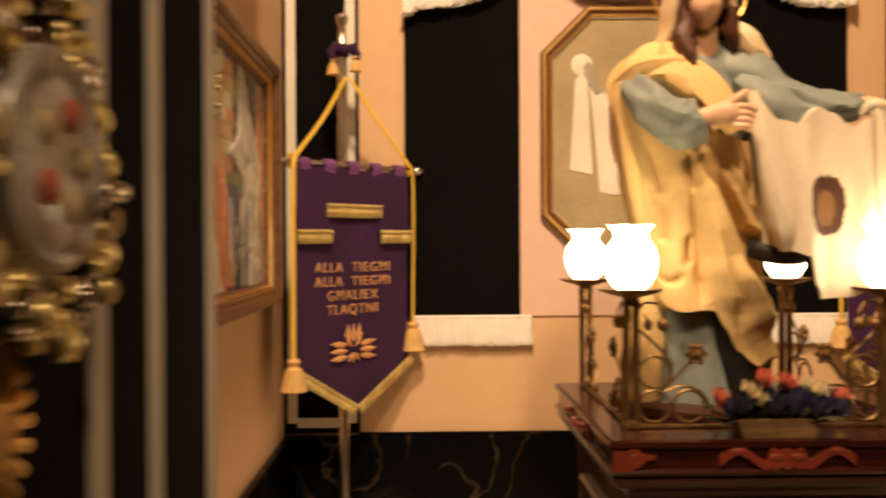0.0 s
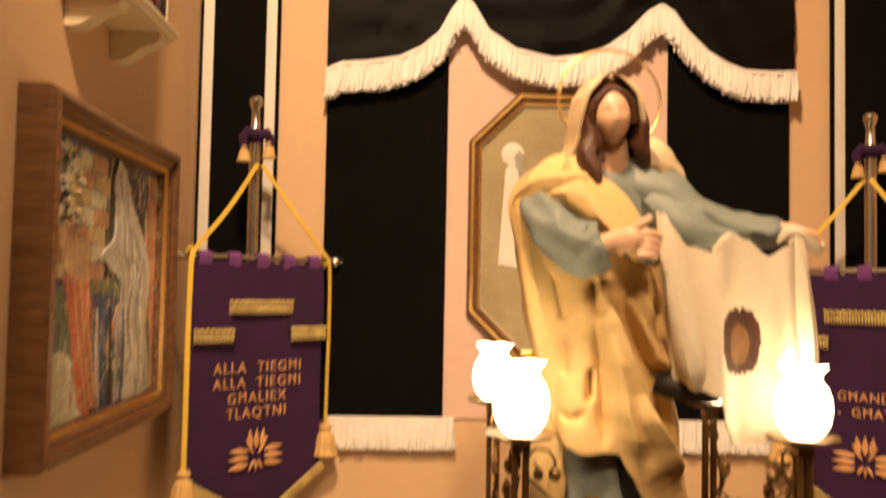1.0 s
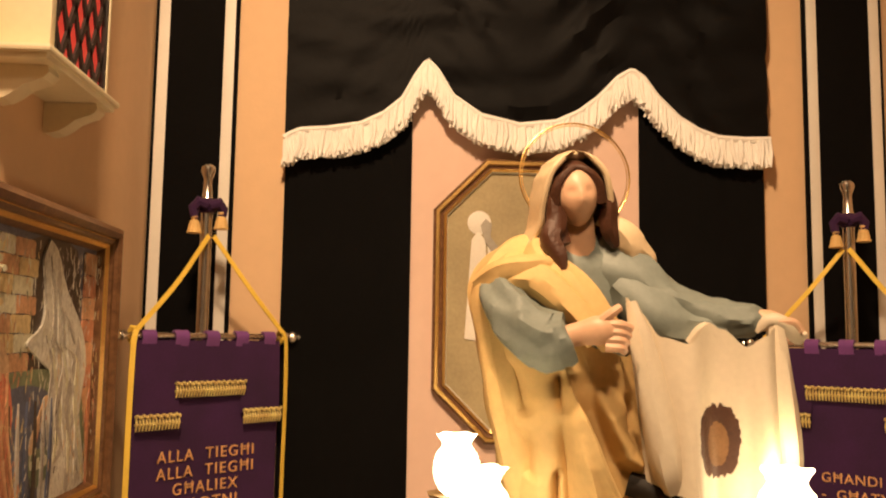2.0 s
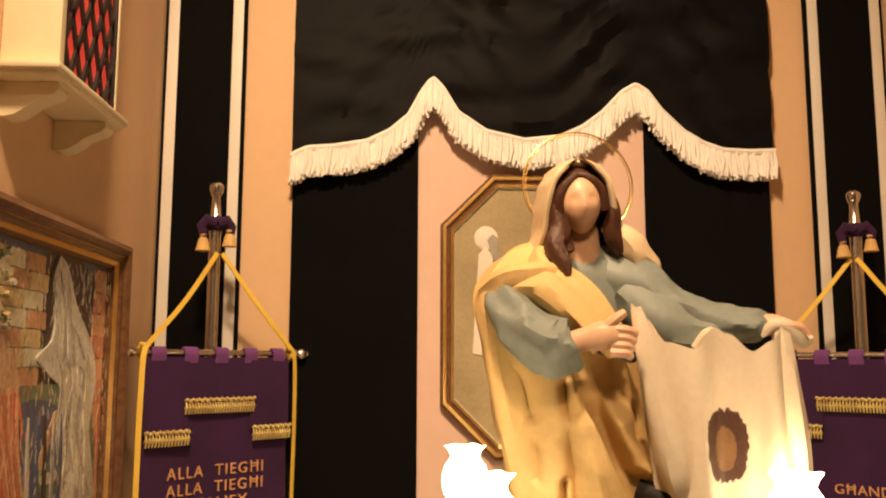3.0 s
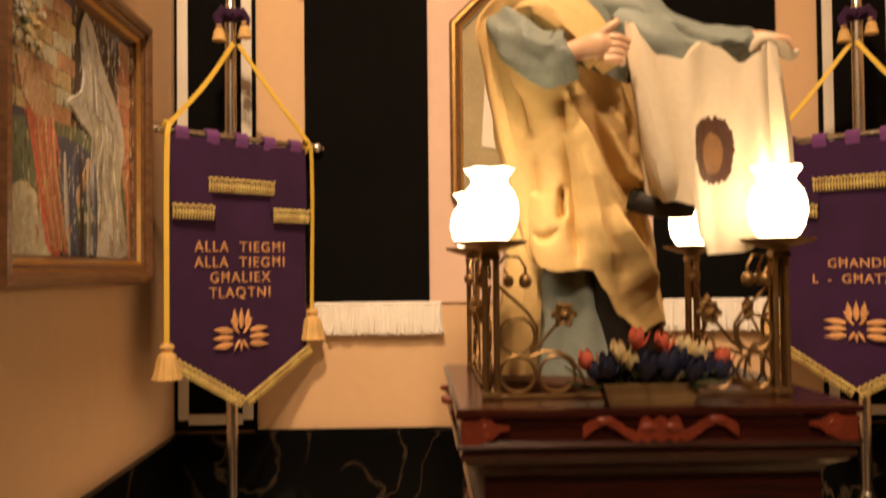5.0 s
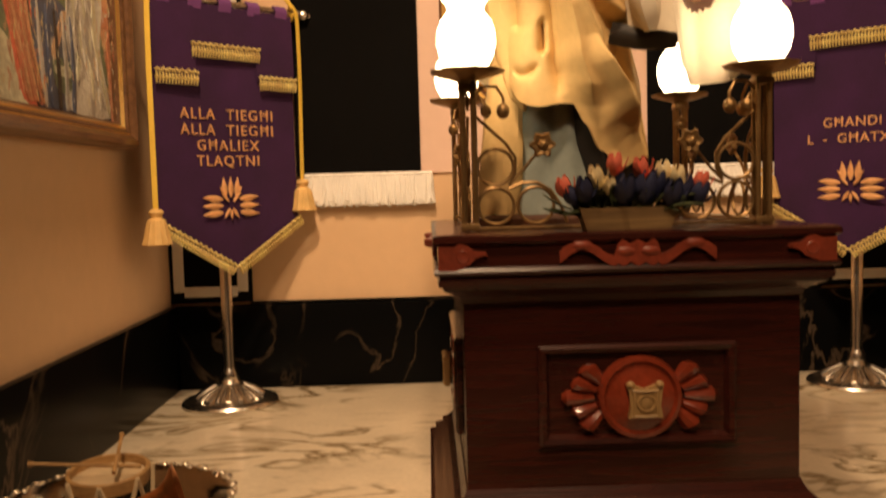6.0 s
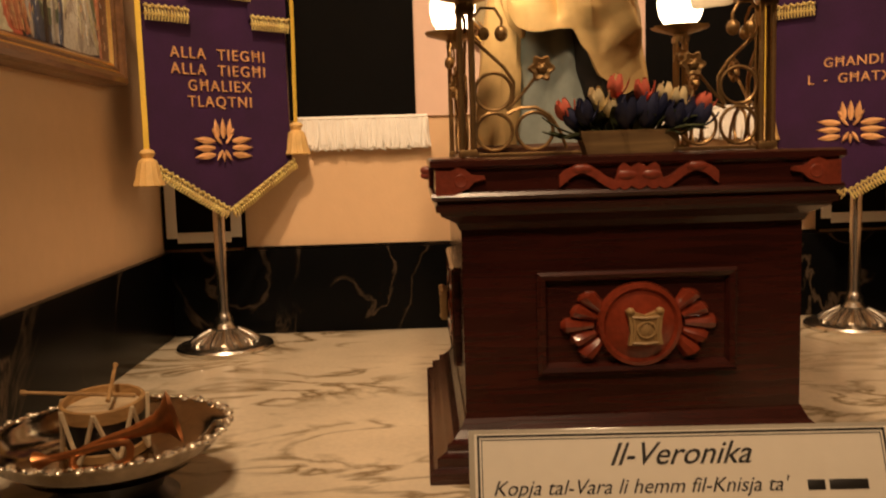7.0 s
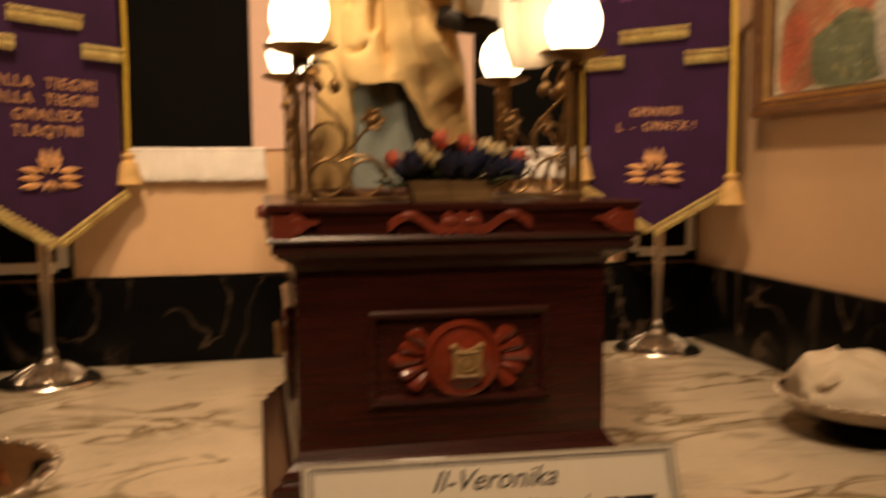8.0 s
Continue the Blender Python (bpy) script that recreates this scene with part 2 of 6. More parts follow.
# Black panels with white ribbon in the corners of the back wall
def black_panel(x0, x1):
    t = thing("black_wall_hanging", "black cloth panel edged with an inset white ribbon", "wall hanging", ((x0 + x1) / 2, 1.47, 0.14), "black panels in the corners")
    h, z1 = (x1 - x0) / 2, 1.58
    part("cloth", boxes((-h, h, -0.002, 0.004, 0.002, z1), bevel=0.001), BLACK, t)
    a, w = h - 0.006, 0.017
    for x in (-a, a - w):
        part("ribbon", boxes((x, x + w, -0.0045, -0.0022, 0.02, z1), bevel=0.0006), RIBBON, t, "white ribbon")
    part("ribbon", boxes((-a + w, a - w, -0.0045, -0.0022, 0.012, 0.029), bevel=0.0006), RIBBON, t, "white ribbon")
    return t


black_panel(-0.5985, -0.466)
black_panel(0.466, 0.6035)

# Ribbons on the black pier near the camera
for y in (0.488, 0.378, 0.303, 0.205):
    t = thing("pier_ribbon", "upright white ribbon on the black draped pier", "ribbon", (-0.4838, y, 0.001), "ribbons on the pier")
    part("band", boxes((-0.0002, 0.002, -0.009, 0.009, 0, 1.7), bevel=0.0006), RIBBON, t)

# Pale pink panel behind the picture
structure("trim_pink_panel", boxes((-0.186, 0.186, 1.4705, 1.4746, 0.345, 1.74)), PINK, "pale pink wall panel between black hangings", "panel")


# Black hangings and the swagged valance with white fringe
def strands(bm, line, length, depth, seed, index=0, step=0.0017):
    """A hanging fringe of many short threads below a line of points."""
    rng = random.Random(seed)
    pts = [Vector(p) for p in line]
    for a, b in zip(pts, pts[1:]):
        n = max(1, int((b - a).length / step))
        for i in range(n):
            p = a.lerp(b, (i + rng.random()) / n)
            k = length * rng.uniform(0.93, 1.05)
            y = depth * rng.uniform(-0.5, 0.5)
            q = p + Vector((rng.uniform(-0.003, 0.003), y, -k * 0.5))
            e = p + Vector((rng.uniform(-0.006, 0.006), y * 1.6, -k))
            tube(bm, [p + Vector((0, y * 0.5, 0)), q, e], [0.0027, 0.0034, 0.0021], 5, index)
    return bm


def hanging(x0, x1, z0, z1):
    t = thing("black_hanging", "black cloth hanging with a white fringe along its hem", "wall hanging", ((x0 + x1) / 2, 1.468, z0), "hangings beside the picture")
    h = (x1 - x0) / 2
    bm = bmesh.new()
    rows = []
    for j in range(30):
        z = (z1 - z0) * j / 29
        rows.append([(-h + 2 * h * i / 24, -0.003 - 0.002 * noise.noise((i * 0.5, z * 6, x0 * 9)), z) for i in range(25)])
    grid(bm, rows)
    grid(bm, [[(x, y + 0.004, z) for x, y, z in r] for r in rows])
    part("cloth", bm, BLACK, t)
    bm = bmesh.new()
    line = [(-h + 0.012 + (2 * h + 0.006) * i / 20, -0.008, 0.0) for i in range(21)]
    tube(bm, [(x, y, z + 0.001) for x, y, z in line], 0.004, 6)
    box(bm, -h + 0.012, h + 0.018, -0.0105, -0.006, -0.040, 0.0)
    strands(bm, line, 0.047, 0.007, 3)
    strands(bm, [(x, y + 0.003, z) for x, y, z in line], 0.049, 0.005, 7)
    part("fringe", bm, FRINGE, t, "white thread fringe")


hanging(-0.386, -0.185, 0.343, 1.05)
hanging(0.185, 0.392, 0.343, 1.05)

HEM = [(-0.386, 0.914), (-0.376, 0.920), (-0.360, 0.927), (-0.320, 0.930), (-0.266, 0.939), (-0.230, 0.957), (-0.200, 0.983), (-0.180, 1.021), (-0.163, 1.045), (-0.148, 1.029), (-0.124, 0.989), (-0.078, 0.958), (-0.015, 0.944),
       (0.044, 0.951), (0.080, 0.968), (0.113, 0.993), (0.145, 1.027), (0.167, 1.040), (0.185, 1.028), (0.206, 0.999), (0.243, 0.963), (0.275, 0.944), (0.307, 0.933), (0.350, 0.931), (0.394, 0.933)]


def hem(x):
    for (a, za), (b, zb) in zip(HEM, HEM[1:]):
        if a <= x <= b:
            k = (x - a) / (b - a)
            return za + (zb - za) * k
    return HEM[0][1] if x < HEM[0][0] else HEM[-1][1]


def valance():
    t = thing("valance", "black swagged valance with white fringe hung above the picture", "valance", (0, 1.455, 0.93))
    bm = bmesh.new()
    rows = []
    for j in range(44):
        s = j / 43
        row = []
        for i in range(97):
            x = -0.386 + 0.780 * i / 96
            z0 = hem(x) - 0.942
            z = z0 + (0.77 - z0) * s
            u = (x + 0.0) / 0.17
            fold = 0.006 * math.sin(z * 75 + 5.0 * math.cos(u * 3.0) + 3 * noise.noise((x * 4, z * 3, 0))) * noise.noise((x * 5, z * 5, 4)) * 2
            fold += 0.009 * noise.noise((x * 7, z * 34, 2))
            row.append((x, -0.006 - fold - 0.004 * s, z))
        rows.append(row)
    grid(bm, rows)
    grid(bm, [[(x, 0.006, z) for x, y, z in r] for r in (rows[0], rows[-1])])
    part("cloth", bm, VALANCE, t)
    bm = bmesh.new()
    line = [(-0.386 + 0.780 * i / 160, -0.014, hem(-0.386 + 0.780 * i / 160) - 0.936) for i in range(161)]
    tube(bm, line, 0.0052, 6)
    grid(bm, [line, [(x, y - 0.0015, z - 0.038) for x, y, z in line], [(x, y + 0.004, z - 0.038) for x, y, z in line], [(x, y + 0.004, z) for x, y, z in line]])
    strands(bm, line, 0.045, 0.011, 11)
    strands(bm, [(x, y + 0.004, z) for x, y, z in line], 0.046, 0.008, 13)
    part("fringe", bm, FRINGE, t, "white thread fringe")


valance()


# Octagonal picture with a gilt frame
def octagon(w, h, c):
    return [(-w, -h + c), (-w + c, -h), (w - c, -h), (w, -h + c), (w, h - c), (w - c, h), (-w + c, h), (-w, h - c)]


CANVAS = mat("olive_canvas", (0.40, 0.33, 0.19), 0.7, vary=0.18, scale=50, bump=0.4, bump_scale=700)
WHITE_PAINT = mat("white_paint", (0.78, 0.74, 0.66), 0.6, vary=0.1, scale=60)
GREY_PAINT = mat("grey_paint", (0.36, 0.33, 0.28), 0.6, vary=0.2, scale=60)


def octagon_picture():
    t = thing("octagonal_picture", "octagonal picture of a white cloth in a gilt frame", "picture", (0.0, 1.4695, 0.6615))
    w, h, c = 0.149, 0.2245, 0.083
    steps = [(0.0, 0.0), (0.0, -0.014), (0.004, -0.017), (0.009, -0.017), (0.0105, -0.012), (0.015, -0.011), (0.0165, -0.015), (0.021, -0.013), (0.023, -0.006)]
    mats = (WALNUT, WALNUT, GILT, GILT, WALNUT, OAK, GILT, RIBBON)
    bm = bmesh.new()
    rows = []
    for inset, y in steps:
        rows.append([(x, y, z) for x, z in octagon(w - inset, h - inset, c - inset * 0.586)])
    for k in range(len(rows) - 1):
        grid(bm, rows[k : k + 2], True, k)
    part("frame", bm, mats, t, "stepped gilt and brown frame", smooth=False)
    bm = bmesh.new()
    prism(bm, octagon(w - 0.022, h - 0.022, c - 0.013), -0.0065, -0.001)
    part("canvas", bm, CANVAS, t, "olive painted canvas", smooth=False)
    bm = bmesh.new()
    prism(bm, [(-0.098, -0.062), (-0.088, 0.095), (-0.078, 0.108), (-0.066, 0.095), (-0.062, 0.0), (-0.058, -0.070)], -0.0085, -0.0068)
    prism(bm, [(-0.064, 0.095), (-0.030, 0.068), (0.010, 0.050), (0.013, -0.100), (-0.020, -0.106), (-0.046, -0.100), (-0.052, -0.020)], -0.0080, -0.0068)
    part("painted_cloth", bm, WHITE_PAINT, t, "white painted cloth", smooth=False)
    bm = bmesh.new()
    lathe(bm, [(0.0, -0.009), (0.012, -0.009), (0.019, -0.0068)], 24, (-0.076, 0, 0.122), m=Matrix.Rotation(radians(90), 4, "X") @ Matrix.Scale(-1, 4, (0, 0, 1)))
    part("painted_knot", bm, WHITE_PAINT, t, "round painted knot")
    bm = bmesh.new()
    prism(bm, [(-0.074, 0.118), (-0.066, 0.128), (-0.056, 0.12), (-0.058, 0.10), (-0.04, 0.075), (-0.052, 0.07), (-0.066, 0.09)], -0.0100, -0.0070)
    part("painted_fold", bm, GREY_PAINT, t, "grey painted shadow fold", smooth=False)
    bm = bmesh.new()
    prism(bm, [(-0.030, 0.050), (-0.014, 0.058), (0.004, 0.046), (0.006, -0.020), (-0.004, -0.058), (-0.020, -0.048), (-0.028, -0.010)], -0.0094, -0.0082)
    part("painted_patch", bm, mat("brown_paint", (0.30, 0.17, 0.10), 0.6, vary=0.5, scale=90), t, "brown painted patch on the cloth", smooth=False)


octagon_picture()


# Pedestal of mahogany with carved red ornaments
PX, PF, PB = 0.004, 0.789, 1.150


def moulded(bm, profile, x0, x1, y0, y1, index=0):
    """A block whose four sides follow a profile of (outset, z)."""
    rows = [[(x0 - o, y0 - o, z), (x1 + o, y0 - o, z), (x1 + o, y1 + o, z), (x0 - o, y1 + o, z)] for o, z in profile]
    return grid(bm, rows, True, index, caps=True)


def scallop(bm, centre, side, r0, r1, y, index=0):
    """A fan of five rounded petals."""
    for k in range(5):
        a = radians(-54 + 27 * k)
        d = Vector((side * math.cos(a), 0, math.sin(a)))
        length = r1 * (1.0 if k % 2 == 0 else 0.9)
        pts = [Vector(centre) + d * (r0 + (length - r0) * s) for s in (0, 0.3, 0.6, 0.85, 1.0)]
        tube(bm, [(p.x, y - 0.003 + 0.002 * i / 4, p.z) for i, p in enumerate(pts)], [0.0040, 0.0066, 0.0094, 0.0100, 0.0050], 10, index)


def medallion(parent, m):
    bm = bmesh.new()
    turn = Matrix.Rotation(radians(90), 4, "X")
    lathe(bm, [(0.0, 0.0145), (0.016, 0.0135), (0.027, 0.0095), (0.0305, 0.0085), (0.033, 0.0115), (0.0365, 0.0105), (0.0385, 0.005), (0.0385, 0.0)], 40, m=m @ turn)
    ob = part("medallion", bm, CARVED, parent, "glossy red carved medallion")
    for side in (-1, 1):
        bm = bmesh.new()
        scallop(bm, (side * 0.02, 0, 0), side, 0.018, 0.0455, 0.0)
        bmesh.ops.transform(bm, matrix=m @ Matrix.Diagonal((1.06, 1, 0.78, 1)), verts=bm.verts)
        part("carved_shell", bm, CARVED, ob, "red carved shell petals")
    bm = bmesh.new()
    outline = [(-0.0155, -0.017), (0.0165, -0.017), (0.0145, -0.004), (0.016, 0.012), (0.0175, 0.019), (0.010, 0.018), (0.0, 0.014), (-0.010, 0.018), (-0.0175, 0.019), (-0.0150, 0.011), (-0.0135, -0.004)]
    prism(bm, outline, -0.0178, -0.012)
    ball(bm, (-0.0135, -0.0165, 0.0185), 0.0042, 8)
    ball(bm, (0.0135, -0.0165, 0.0185), 0.0042, 8)
    ball(bm, (0.001, -0.0165, -0.001), 0.0085, 10, 0, (0.8, 0.35, 1.1))
    for z in (-0.0145, 0.0125):
        tube(bm, [(-0.0125, -0.018, z), (0.0, -0.0188, z - 0.0008), (0.0125, -0.018, z)], 0.0016, 6)
    tube(bm, arc((0.001, -0.0185, -0.001), 0.0082, 0, 360, 20), 0.0012, 6)
    for x in (-0.011, 0.0115):
        tube(bm, [(x, -0.018, -0.015), (x * 0.9, -0.0185, 0.0), (x, -0.018, 0.013)], 0.0013, 6)
    bmesh.ops.transform(bm, matrix=m @ Matrix.Translation((0.002, -0.002, -0.002)) @ Matrix.Diagonal((0.95, 0.95, 0.84, 1)), verts=bm.verts)
    part("veil_relief", bm, IVORY, ob, "ivory coloured cloth relief")
    return ob


def panel_frame(parent, w, h, m, name="panel_moulding"):
    bm = bmesh.new()
    steps = [(0.0, 0.0), (0.0, -0.005), (0.003, -0.0075), (0.007, -0.006), (0.009, -0.002), (0.012, 0.004)]
    rows = [[tuple(m @ Vector(p)) for p in ((-w + i, y, -h + i), (w - i, y, -h + i), (w - i, y, h - i), (-w + i, y, h - i))] for i, y in steps]
    grid(bm, rows, True)
    bm.faces.new([v for v in bm.verts][-4:])
    return part(name, bm, MAHOGANY, parent, "raised moulding round a sunken panel", smooth=False)


def scroll_ornament(parent, m, half, high, closed):
    """A carved red scroll; closed: the small corner piece with a round hole."""
    bm = bmesh.new()
    if closed:
        prism(bm, [(-half, -high), (-0.3 * half, -high), (0.3 * half, -0.55 * high), (0.55 * half, -0.1 * high), (half, 0.1 * high), (0.95 * half, 0.35 * high),
                   (0.45 * half, 0.45 * high), (0.2 * half, 0.85 * high), (-0.1 * half, high), (-0.4 * half, 0.75 * high), (-half, 0.8 * high)], -0.004, 0.001, m=m)
        lathe(bm, [(0.0030, 0.0041), (0.0052, 0.0046), (0.0060, 0.0038)], 16, m=m @ Matrix.Rotation(radians(90), 4, "X"))
    else:
        top, low = [], []
        for i in range(41):
            u = -1 + 2 * i / 40
            a = abs(u)
            mid = high * (0.64 * math.cos((a - 0.72) * 7.0) if a > 0.28 else 0.10)
            t = high * (0.34 if a > 0.28 else 0.66 + 0.2 * math.cos(a * 34)) * (1.0 + 0.25 * max(0, a - 0.80) / 0.2)
            bumps = 0.10 * high * abs(math.sin(a * 22))
            top.append((u * half, min(high, mid + t + bumps)))
            low.append((u * half, max(-high, mid - t - (0.3 * high if a < 0.28 else 0) - bumps * 0.5)))
        prism(bm, low + top[::-1], -0.004, 0.001, m=m)
        for u in (-0.72, -0.16, 0.16, 0.72):
            ball(bm, m @ Vector((u * half, -0.004, high * (0.0 if abs(u) > 0.9 else 0.6 if abs(u) > 0.5 else 0.1))), 0.0050, 10, 0, (1.8, 0.28, 0.75))
    return part("carved_scroll", bm, CARVED_DULL, parent, "red carved scroll ornament")


def pedestal():
    t = thing("pedestal", "dark mahogany pedestal with red carved ornaments on the marble counter", "pedestal", (PX, (PF + PB) / 2, 0.0))
    hw, hd = 0.150, (PB - PF) / 2 - 0.027
    x0, x1, y0, y1 = -hw, hw, -hd, hd
    bm = bmesh.new()
    moulded(bm, [(0, 0.0485), (0, 0.222)], x0, x1, y0, y1)
    part("body", bm, MAHOGANY, t, smooth=False)
    bm = bmesh.new()
    moulded(bm, [(0.034, 0.0), (0.034, 0.010), (0.030, 0.0125), (0.027, 0.013), (0.027, 0.021), (0.021, 0.0235), (0.018, 0.0245), (0.018, 0.030), (0.012, 0.033), (0.006, 0.039), (0.0015, 0.048), (0.0015, 0.0492), (-0.02, 0.0492)], x0, x1, y0, y1)
    part("base_moulding", bm, MAHOGANY, t, "stepped base moulding", smooth=False)
    bm = bmesh.new()
    moulded(bm, [(-0.02, 0.2165), (0.0015, 0.2165), (0.004, 0.2225), (0.010, 0.226), (0.0175, 0.230), (0.0185, 0.2335), (0.0215, 0.2335), (0.0225, 0.2385), (0.0205, 0.2405), (0.0205, 0.2425), (0.0245, 0.2435), (0.0258, 0.2465), (0.0245, 0.2495),
                 (0.0215, 0.2505), (0.0215, 0.2690), (0.0235, 0.2700), (0.0262, 0.2720), (0.0258, 0.2770), (0.0225, 0.2788), (-0.02, 0.2788)], x0, x1, y0, y1)
    part("cornice", bm, MAHOGANY, t, "moulded cornice", smooth=False)
    front = Matrix.Translation((0, y0 - 0.0005, 0.128))
    panel_frame(t, 0.0885, 0.0460, front @ Matrix.Translation((0.003, 0, 0.0035)))
    west = Matrix.Translation((x0 - 0.0005, 0, 0.128)) @ Matrix.Rotation(radians(-90), 4, "Z")
    east = Matrix.Translation((x1 + 0.0005, 0, 0.128)) @ Matrix.Rotation(radians(90), 4, "Z")
    panel_frame(t, 0.092, 0.0475, west)
    panel_frame(t, 0.092, 0.0475, east)
    for m in (front, west, east):
        medallion(t, m @ Matrix.Translation((0.005, 0.003, 0.0008)))
    fy = y0 - 0.0218
    for m, h in ((Matrix.Translation((0, fy, 0.2600)), 0.0675), (Matrix.Translation((x0 - 0.0218, 0, 0.2600)) @ Matrix.Rotation(radians(-90), 4, "Z"), 0.0675)):
        scroll_ornament(t, m, h, 0.0115, False)
    scroll_ornament(t, Matrix.Translation((x0 - 0.0215 + 0.021, fy, 0.2598)), 0.021, 0.0115, True)
    scroll_ornament(t, Matrix.Translation((x1 + 0.0215 - 0.021, fy, 0.2598)) @ Matrix.Diagonal((-1, 1, 1, 1)), 0.021, 0.0115, True)
    return t


pedestal()


# The statue, one mesh
STATUE_BLUE = mat("painted_blue_grey", (0.235, 0.275, 0.255), 0.55, vary=0.15, scale=40, bump=0.2, bump_scale=150)
STATUE_OCHRE = mat("painted_ochre", (0.72, 0.50, 0.215), 0.72, vary=0.12, scale=30, bump=0.2, bump_scale=150)
STATUE_SCARF = mat("painted_cream", (0.78, 0.62, 0.40), 0.5, vary=0.1, scale=40, bump=0.15, bump_scale=150)
STATUE_WHITE = mat("painted_white_cloth", (0.72, 0.63, 0.49), 0.55, vary=0.08, scale=40, bump=0.15, bump_scale=150)
STATUE_FLESH = mat("painted_flesh", (0.78, 0.49, 0.32), 0.42, vary=0.08, scale=40)
STATUE_BROWN = mat("painted_dark_brown", (0.075, 0.028, 0.014), 0.5, vary=0.25, scale=80, bump=0.5, bump_scale=260)
# black that stands for shade below the hem and behind the cloth
STATUE_SHADOW = mat("statue_shadow_black", (0.012, 0.010, 0.009), 0.6, vary=0.3, scale=60, bump=0.2, bump_scale=150)
STATUE_TAN = mat("painted_tan_patch", (0.23, 0.115, 0.045), 0.55, vary=0.3, scale=120)


def fold(a, z, seed=0.0):
    """Creased cloth: sharp valleys and round ridges round a figure."""
    u = a * 5.0 + 9.0 * z + 1.6 * noise.noise((a * 1.3, z * 9, seed)) + seed
    v = a * 8.0 - 14.0 * z + 2.0 * noise.noise((a * 1.1, z * 7, seed + 5))
    return 0.62 * (1 - 2 * abs(math.sin(u * 0.5)) ** 0.8) + 0.38 * math.sin(v) + 0.35 * noise.noise((a * 3, z * 16, seed + 2))


def mix_rows(table, z):
    """Values of a table of rows (z, ...) at a height."""
    table = sorted(table)
    if z <= table[0][0]:
        return table[0][1:]
    for lo, hi in zip(table, table[1:]):
        if z <= hi[0]:
            k = (z - lo[0]) / (hi[0] - lo[0])
            k = k * k * (3 - 2 * k)
            return [p + (q - p) * k for p, q in zip(lo[1:], hi[1:])]
    return table[-1][1:]


def spline(points, n):
    """A smooth line through points (Catmull-Rom)."""
    p = [Vector(q) for q in points]
    p = [2 * p[0] - p[1]] + p + [2 * p[-1] - p[-2]]
    out = []
    for i in range(1, len(p) - 2):
        for k in range(n):
            t = k / n
            out.append(0.5 * (2 * p[i] + (p[i + 1] - p[i - 1]) * t + (2 * p[i - 1] - 5 * p[i] + 4 * p[i + 1] - p[i + 2]) * t**2 + (3 * p[i] - p[i - 1] - 3 * p[i + 1] + p[i + 2]) * t**3))
    return out + [p[-2]]


def limb(bm, rows, index, seg=18, crease=0.0, seed=0.0, n=7, flat=1.0):
    """A sleeve or fold of cloth along rows of (x, y, z, radius)."""
    pts = spline([r[:3] for r in rows], n)
    rad = [v.x for v in spline([(r[3], 0, 0) for r in rows], n)]
    up, rings = None, []
    for i, p in enumerate(pts):
        d = (pts[min(i + 1, len(pts) - 1)] - pts[max(i - 1, 0)]).normalized()
        up = up or Vector((0, -1, 0))
        side = d.cross(up).normalized()
        up = side.cross(d).normalized()
        ring = []
        for k in range(seg):
            a = 2 * math.pi * k / seg
            r = rad[i] * (1 + crease * fold(a * 0.8, i * 0.012, seed))
            ring.append(tuple(p + r * (math.cos(a) * side + flat * math.sin(a) * up)))
        rings.append(ring)
    return grid(bm, rings, True, index, caps=True)


